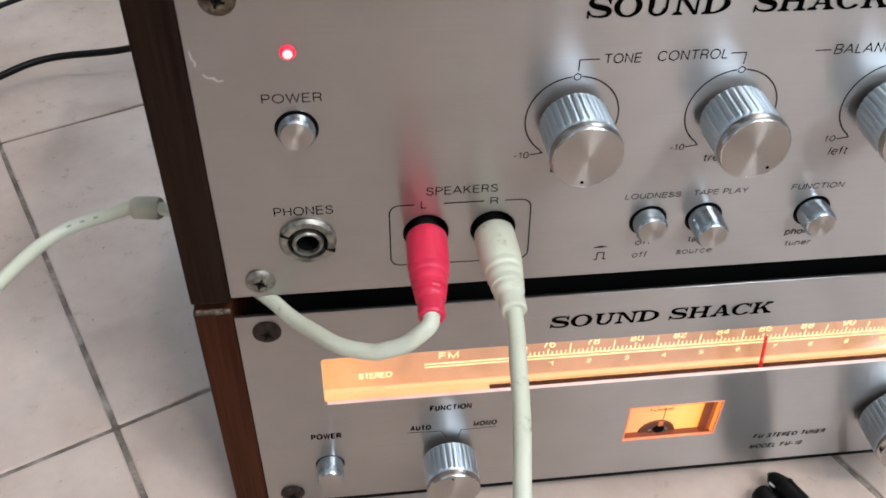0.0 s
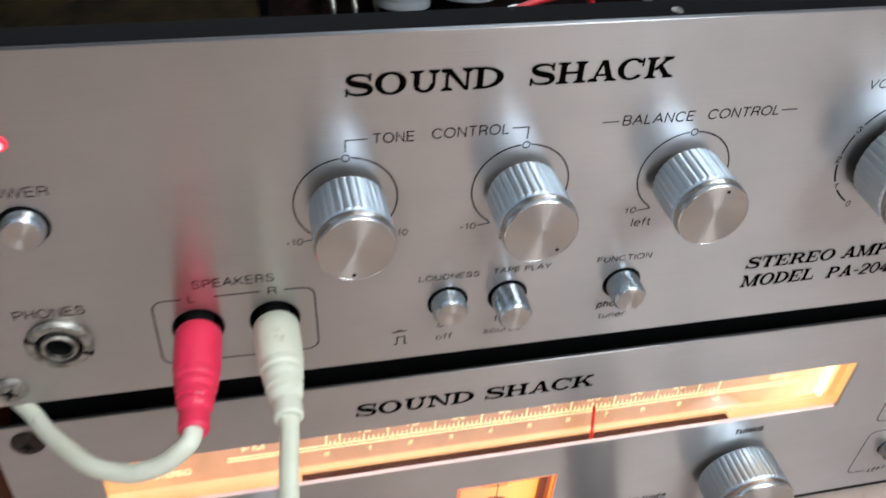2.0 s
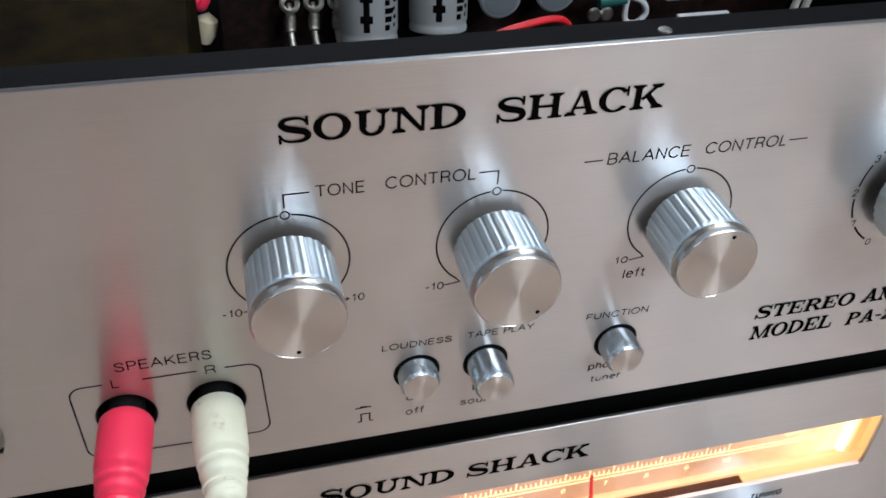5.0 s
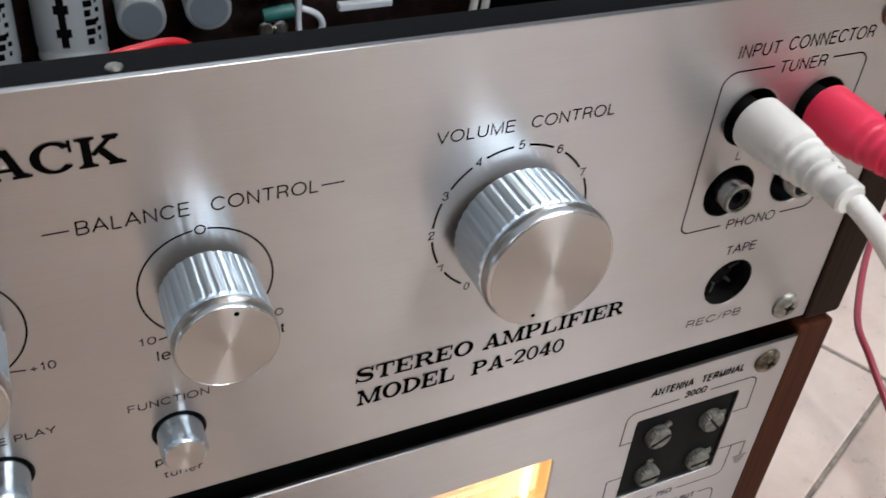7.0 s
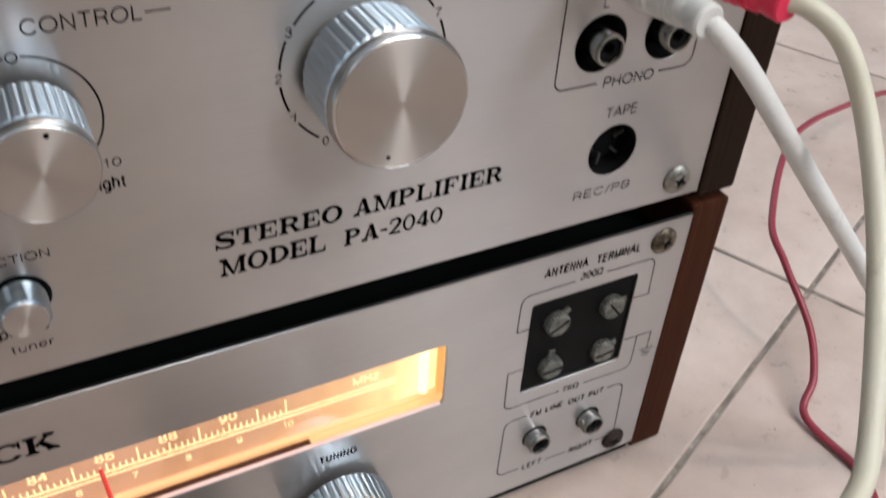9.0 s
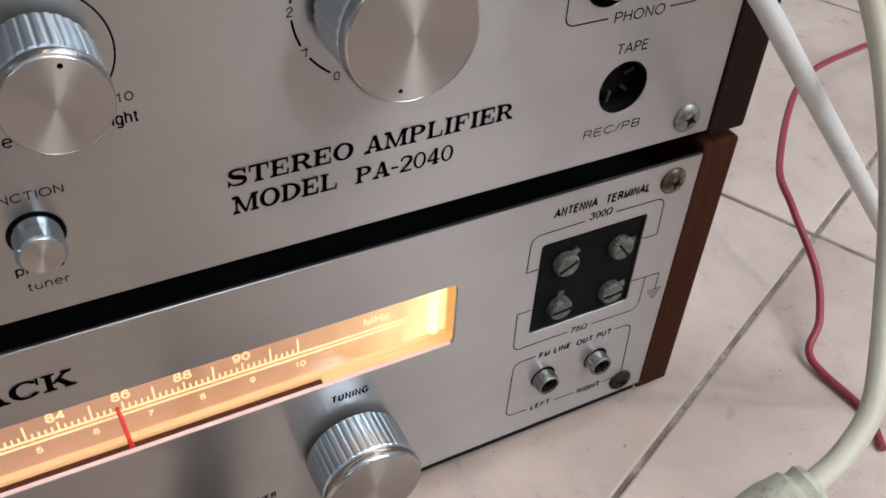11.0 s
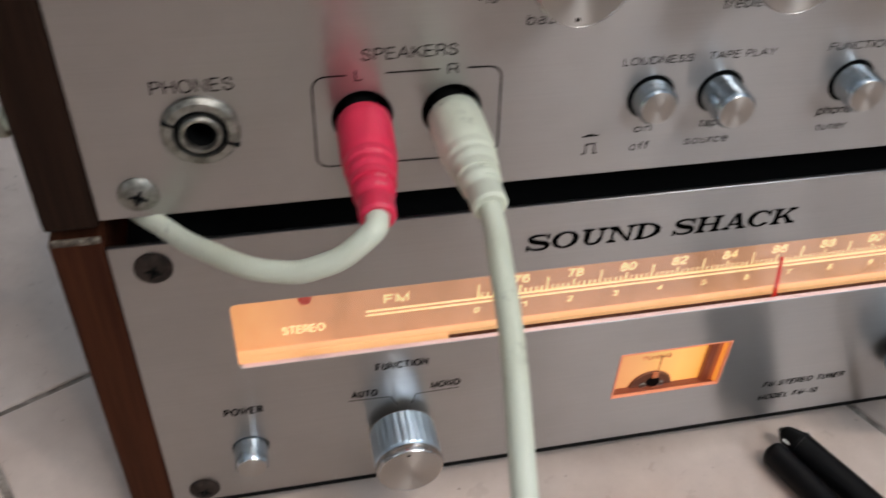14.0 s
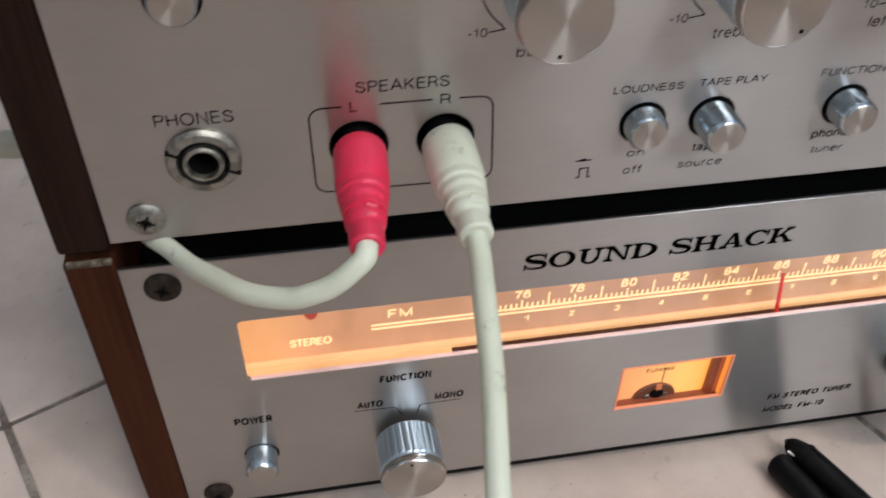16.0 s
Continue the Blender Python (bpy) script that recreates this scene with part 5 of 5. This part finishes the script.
left_cord = cable_thing("speaker_cable", (40, -30, 120), "ivory speaker cable with red plug looping between the units",
                        [(57.6, -31, 142.2), (56.6, -36.5, 142.0), (53.4, -38.2, 139.8), (49.4, -38.4, 136.6), (45.0, -37.8, 134.4), (40.2, -36, 132.0), (31.5, -30.6, 129.6), (23.8, -21, 126.2), (17.7, -11.9, 122.6), (11.8, -1.6, 119.4), (5, 8, 117.4), (-6, 26, 116), (-20, 48, 115.5), (-36.6, 55.8, 114.8), (-49.6, 57, 111), (-67.6, 51, 108), (-82, 28.6, 106.7), (-97, -2, 102), (-130, -70, 60), (-170, -140, 12), (-200, -170, 3), (-330, -230, 3)], 2.4, IVORY)
rca_plug(left_cord, 59.2, 143.2, RED, red_end, "red moulded phono plug", PALE)
right_cord = cable_thing("speaker_cable", (80, -80, 0), "ivory speaker cable hanging down before the tuner",
                         [(80.2, -31, 142), (80.0, -38, 141), (78.8, -48.5, 139.6), (77.4, -65, 133), (74.4, -87, 122), (73, -107, 104.5), (72.5, -124, 75), (72, -140, 35), (72, -152, 9), (73, -172, 3), (80, -240, 3), (130, -400, 3)], 2.4, IVORY)
rca_plug(right_cord, 79.6, 143.2, IVORY, white_end, "ivory moulded phono plug", IVORY)
in_white = cable_thing("input_cable", (420, -40, 0), "white signal cable with a white plug in the tuner input",
                       [(319.7, -31, 196.2), (322.5, -34.5, 193.5), (329.5, -37.5, 186), (340, -41.5, 172.5), (352.8, -45, 156.5), (367.8, -48.3, 138.5), (384.3, -50, 119.5), (401, -51, 100), (420, -52, 70), (442, -52, 34), (466, -56, 7), (520, -70, 3), (700, -170, 3)], 2.5, WHITE)
rca_plug(in_white, 320.2, 197.2, WHITE, (319.6, -33.5, 196.0), "white moulded phono plug", WHITE, 1.12)
in_red = cable_thing("input_cable", (420, -40, 0), "ivory signal cable with a red plug in the tuner input",
                     [(341, -31, 196.4), (345, -35.5, 196.4), (350, -43, 191), (353, -52, 178), (350, -66, 160), (341, -80, 147), (329, -95, 134), (320, -103, 129), (310, -107, 125), (302, -108.5, 123.5), (298, -108.6, 123)], 2.45, AGED)
rca_plug(in_red, 341.0, 197.2, RED, (341.0, -33.5, 196.2), "red moulded phono plug", MAROON, 1.12)
cable_thing("red_wire", (450, 0, 0), "thin dark red wire lying over the floor tiles",
            [(434, -62, 1.7), (441.3, -46, 1.7), (440.7, -17.5, 3.5), (453.0, -7, 10.4), (463.4, 9.4, 20.0), (468.7, 34.9, 34), (480.5, 58, 40), (526.3, 96.0, 50), (604.7, 128.9, 35), (682.6, 155.6, 16), (780, 170, 2)], 1.6, MAROON)
cable_thing("power_cord", (-150, 330, 0), "black power cord on the floor behind the units", [(-60, 345, 30), (-101, 335, 24), (-150, 330, 22), (-184, 310, 18), (-260, 260, 8), (-420, 200, 3)], 2.3, RUBBER)
cable_thing("power_cord", (-180, 410, 0), "thin black cord on the floor behind the units", [(-90, 480, 30), (-176, 425, 22), (-203, 405, 20), (-300, 350, 4)], 1.9, RUBBER)

# inline coupler on the hanging input cable
coupler = part("coupler", lathe([(0, 0), (0, 3.6), (1.2, 4.6), (2.6, 4.4), (3.4, 4.4), (4.2, 5.4), (7, 5.8), (9, 6.3), (34, 6.5), (36, 5.6), (36, 0)], (301.5, -108.5, 123.4), (-0.86, 0.0, -0.51), n=32), GREY, in_red, "pale moulded inline coupler", smooth=True)
part("cord", tube(spline([(271.2, -108.5, 105.4), (264, -114, 100), (243, -150, 78), (222, -200, 40), (214, -232, 3), (240, -330, 3)]), 2.45), AGED, in_red, smooth=True)
strain = part("strain_relief", lathe([(0, 0), (0, 3.4), (0.8, 4.0), (9.5, 4.2), (10.4, 3.6), (10.4, 0)], (-40.2, 56.6, 114.0), (0.98, -0.18, 0.06), n=28), GREY, left_cord, "grey moulded strain relief", smooth=True)
SMUDGE = material("worn_cable_print", (0.34, 0.34, 0.28), 0.6)
for k in range(3):
    q = spline([(-49.6, 57, 111), (-67.6, 51, 108), (-82, 28.6, 106.7)], 12)
    part("cable_print", tube([v + Vector((0.25, -1.5, 1.9)) for v in q[2 + 3 * k:4 + 3 * k]], 0.36, 6), SMUDGE, left_cord, "worn unreadable grey print")

# black probes on the floor
probe = thing("black_probe", (205, -30, 0), "black plastic test probe lying on the tiles before the tuner", "test probe", "black probes on the floor")
line = spline([(202.2, -7.0, 6.0), (203.6, -10.2, 6.2), (207.6, -18.8, 6.0), (214.5, -34, 5.6), (227, -63, 5.0), (241, -96, 4.6)], 8)
part("handle", tube(line[4:], [2.2 + min(2.6, 0.30 * k) for k in range(len(line) - 4)], 20), RUBBER, probe, smooth=True)
part("tip", tube(line[:5], [0.8 + 0.28 * k for k in range(5)]), DULL, probe, "short dull metal tip", smooth=True)
part("joint", tube([line[12] + Vector((0, 0, 0.1)), line[13] + Vector((0, 0, 0.1))], [4.95, 4.95], 20), RUBBER, probe, smooth=True)
probe = thing("black_probe", (198, -40, 0), "black plastic test probe with a blunt rounded end on the tiles", "test probe", "black probes on the floor")
line = spline([(195.2, -13.2, 4.6), (197.2, -18.6, 4.8), (201.4, -31, 4.8), (209.2, -55, 4.8), (219.3, -87, 4.8)], 8)
part("handle", tube(line, [1.9, 3.3, 4.0, 4.3, 4.5] + [4.6] * (len(line) - 5), 20), RUBBER, probe, smooth=True)
# thin white rod that fills the gap between the two probes
part("collar", tube([Vector((200.2, -12.2, 7.2)), Vector((202.6, -16.2, 7.6))], 0.55, 10), WHITE, probe, "small white sliver between the probes")

# ---------------------------------------------------------------- floor tiles, one object each
ANG = radians(24.6)
U, V = Vector((math.cos(ANG), math.sin(ANG))), Vector((-math.sin(ANG), math.cos(ANG)))
PU, PV, GAP, GAPV = 260.2, 243.6, 2.5, 2.0
U0, V0 = Vector((-69.5, 48.3)).dot(U), Vector((-69.5, 48.3)).dot(V)
tile_mesh = None
ROOM = (-2398.5, 2998.5, -1848.5, 2498.5)


def tile_block():
    return box(-(PU - GAP) / 2, (PU - GAP) / 2, -(PV - GAPV) / 2, (PV - GAPV) / 2, -9, 0, 1.0, 2)


def finish(bm):
    for v in bm.verts:
        v.co *= MM
    mesh = bpy.data.meshes.new("tile")
    bm.to_mesh(mesh)
    bm.free()
    mesh.materials.append(TILE)
    return mesh


for i in range(-13, 16):
    for j in range(-15, 14):
        c = U * (U0 + (i + 0.5) * PU) + V * (V0 + (j + 0.5) * PV)
        reach = 0.5 * PU * (abs(U.x) + abs(V.x)), 0.5 * PU * (abs(U.y) + abs(V.y))
        if not (ROOM[0] - reach[0] < c.x < ROOM[1] + reach[0] and ROOM[2] - reach[1] < c.y < ROOM[3] + reach[1]):
            continue
        place = Matrix.Translation((c.x, c.y, 0)) @ Matrix.Rotation(ANG, 4, "Z")
        if ROOM[0] + reach[0] < c.x < ROOM[1] - reach[0] and ROOM[2] + reach[1] < c.y < ROOM[3] - reach[1]:
            if tile_mesh is None:
                tile_mesh = finish(tile_block())
            mesh = tile_mesh
        else:
            # cut along the walls
            bm = tile_block()
            bm.transform(place)
            for at, out in (((ROOM[0], 0, 0), (-1, 0, 0)), ((ROOM[1], 0, 0), (1, 0, 0)), ((0, ROOM[2], 0), (0, -1, 0)), ((0, ROOM[3], 0), (0, 1, 0))):
                bmesh.ops.bisect_plane(bm, geom=bm.verts[:] + bm.edges[:] + bm.faces[:], plane_co=at, plane_no=out, clear_outer=True)
            if not bm.faces:
                bm.free()
                continue
            bm.transform(place.inverted())
            mesh = finish(bm)
        ob = new("tile", mesh)
        ob.parent = floor
        ob.matrix_basis = Matrix.Translation((c.x * MM, c.y * MM, 0)) @ Matrix.Rotation(ANG, 4, "Z")
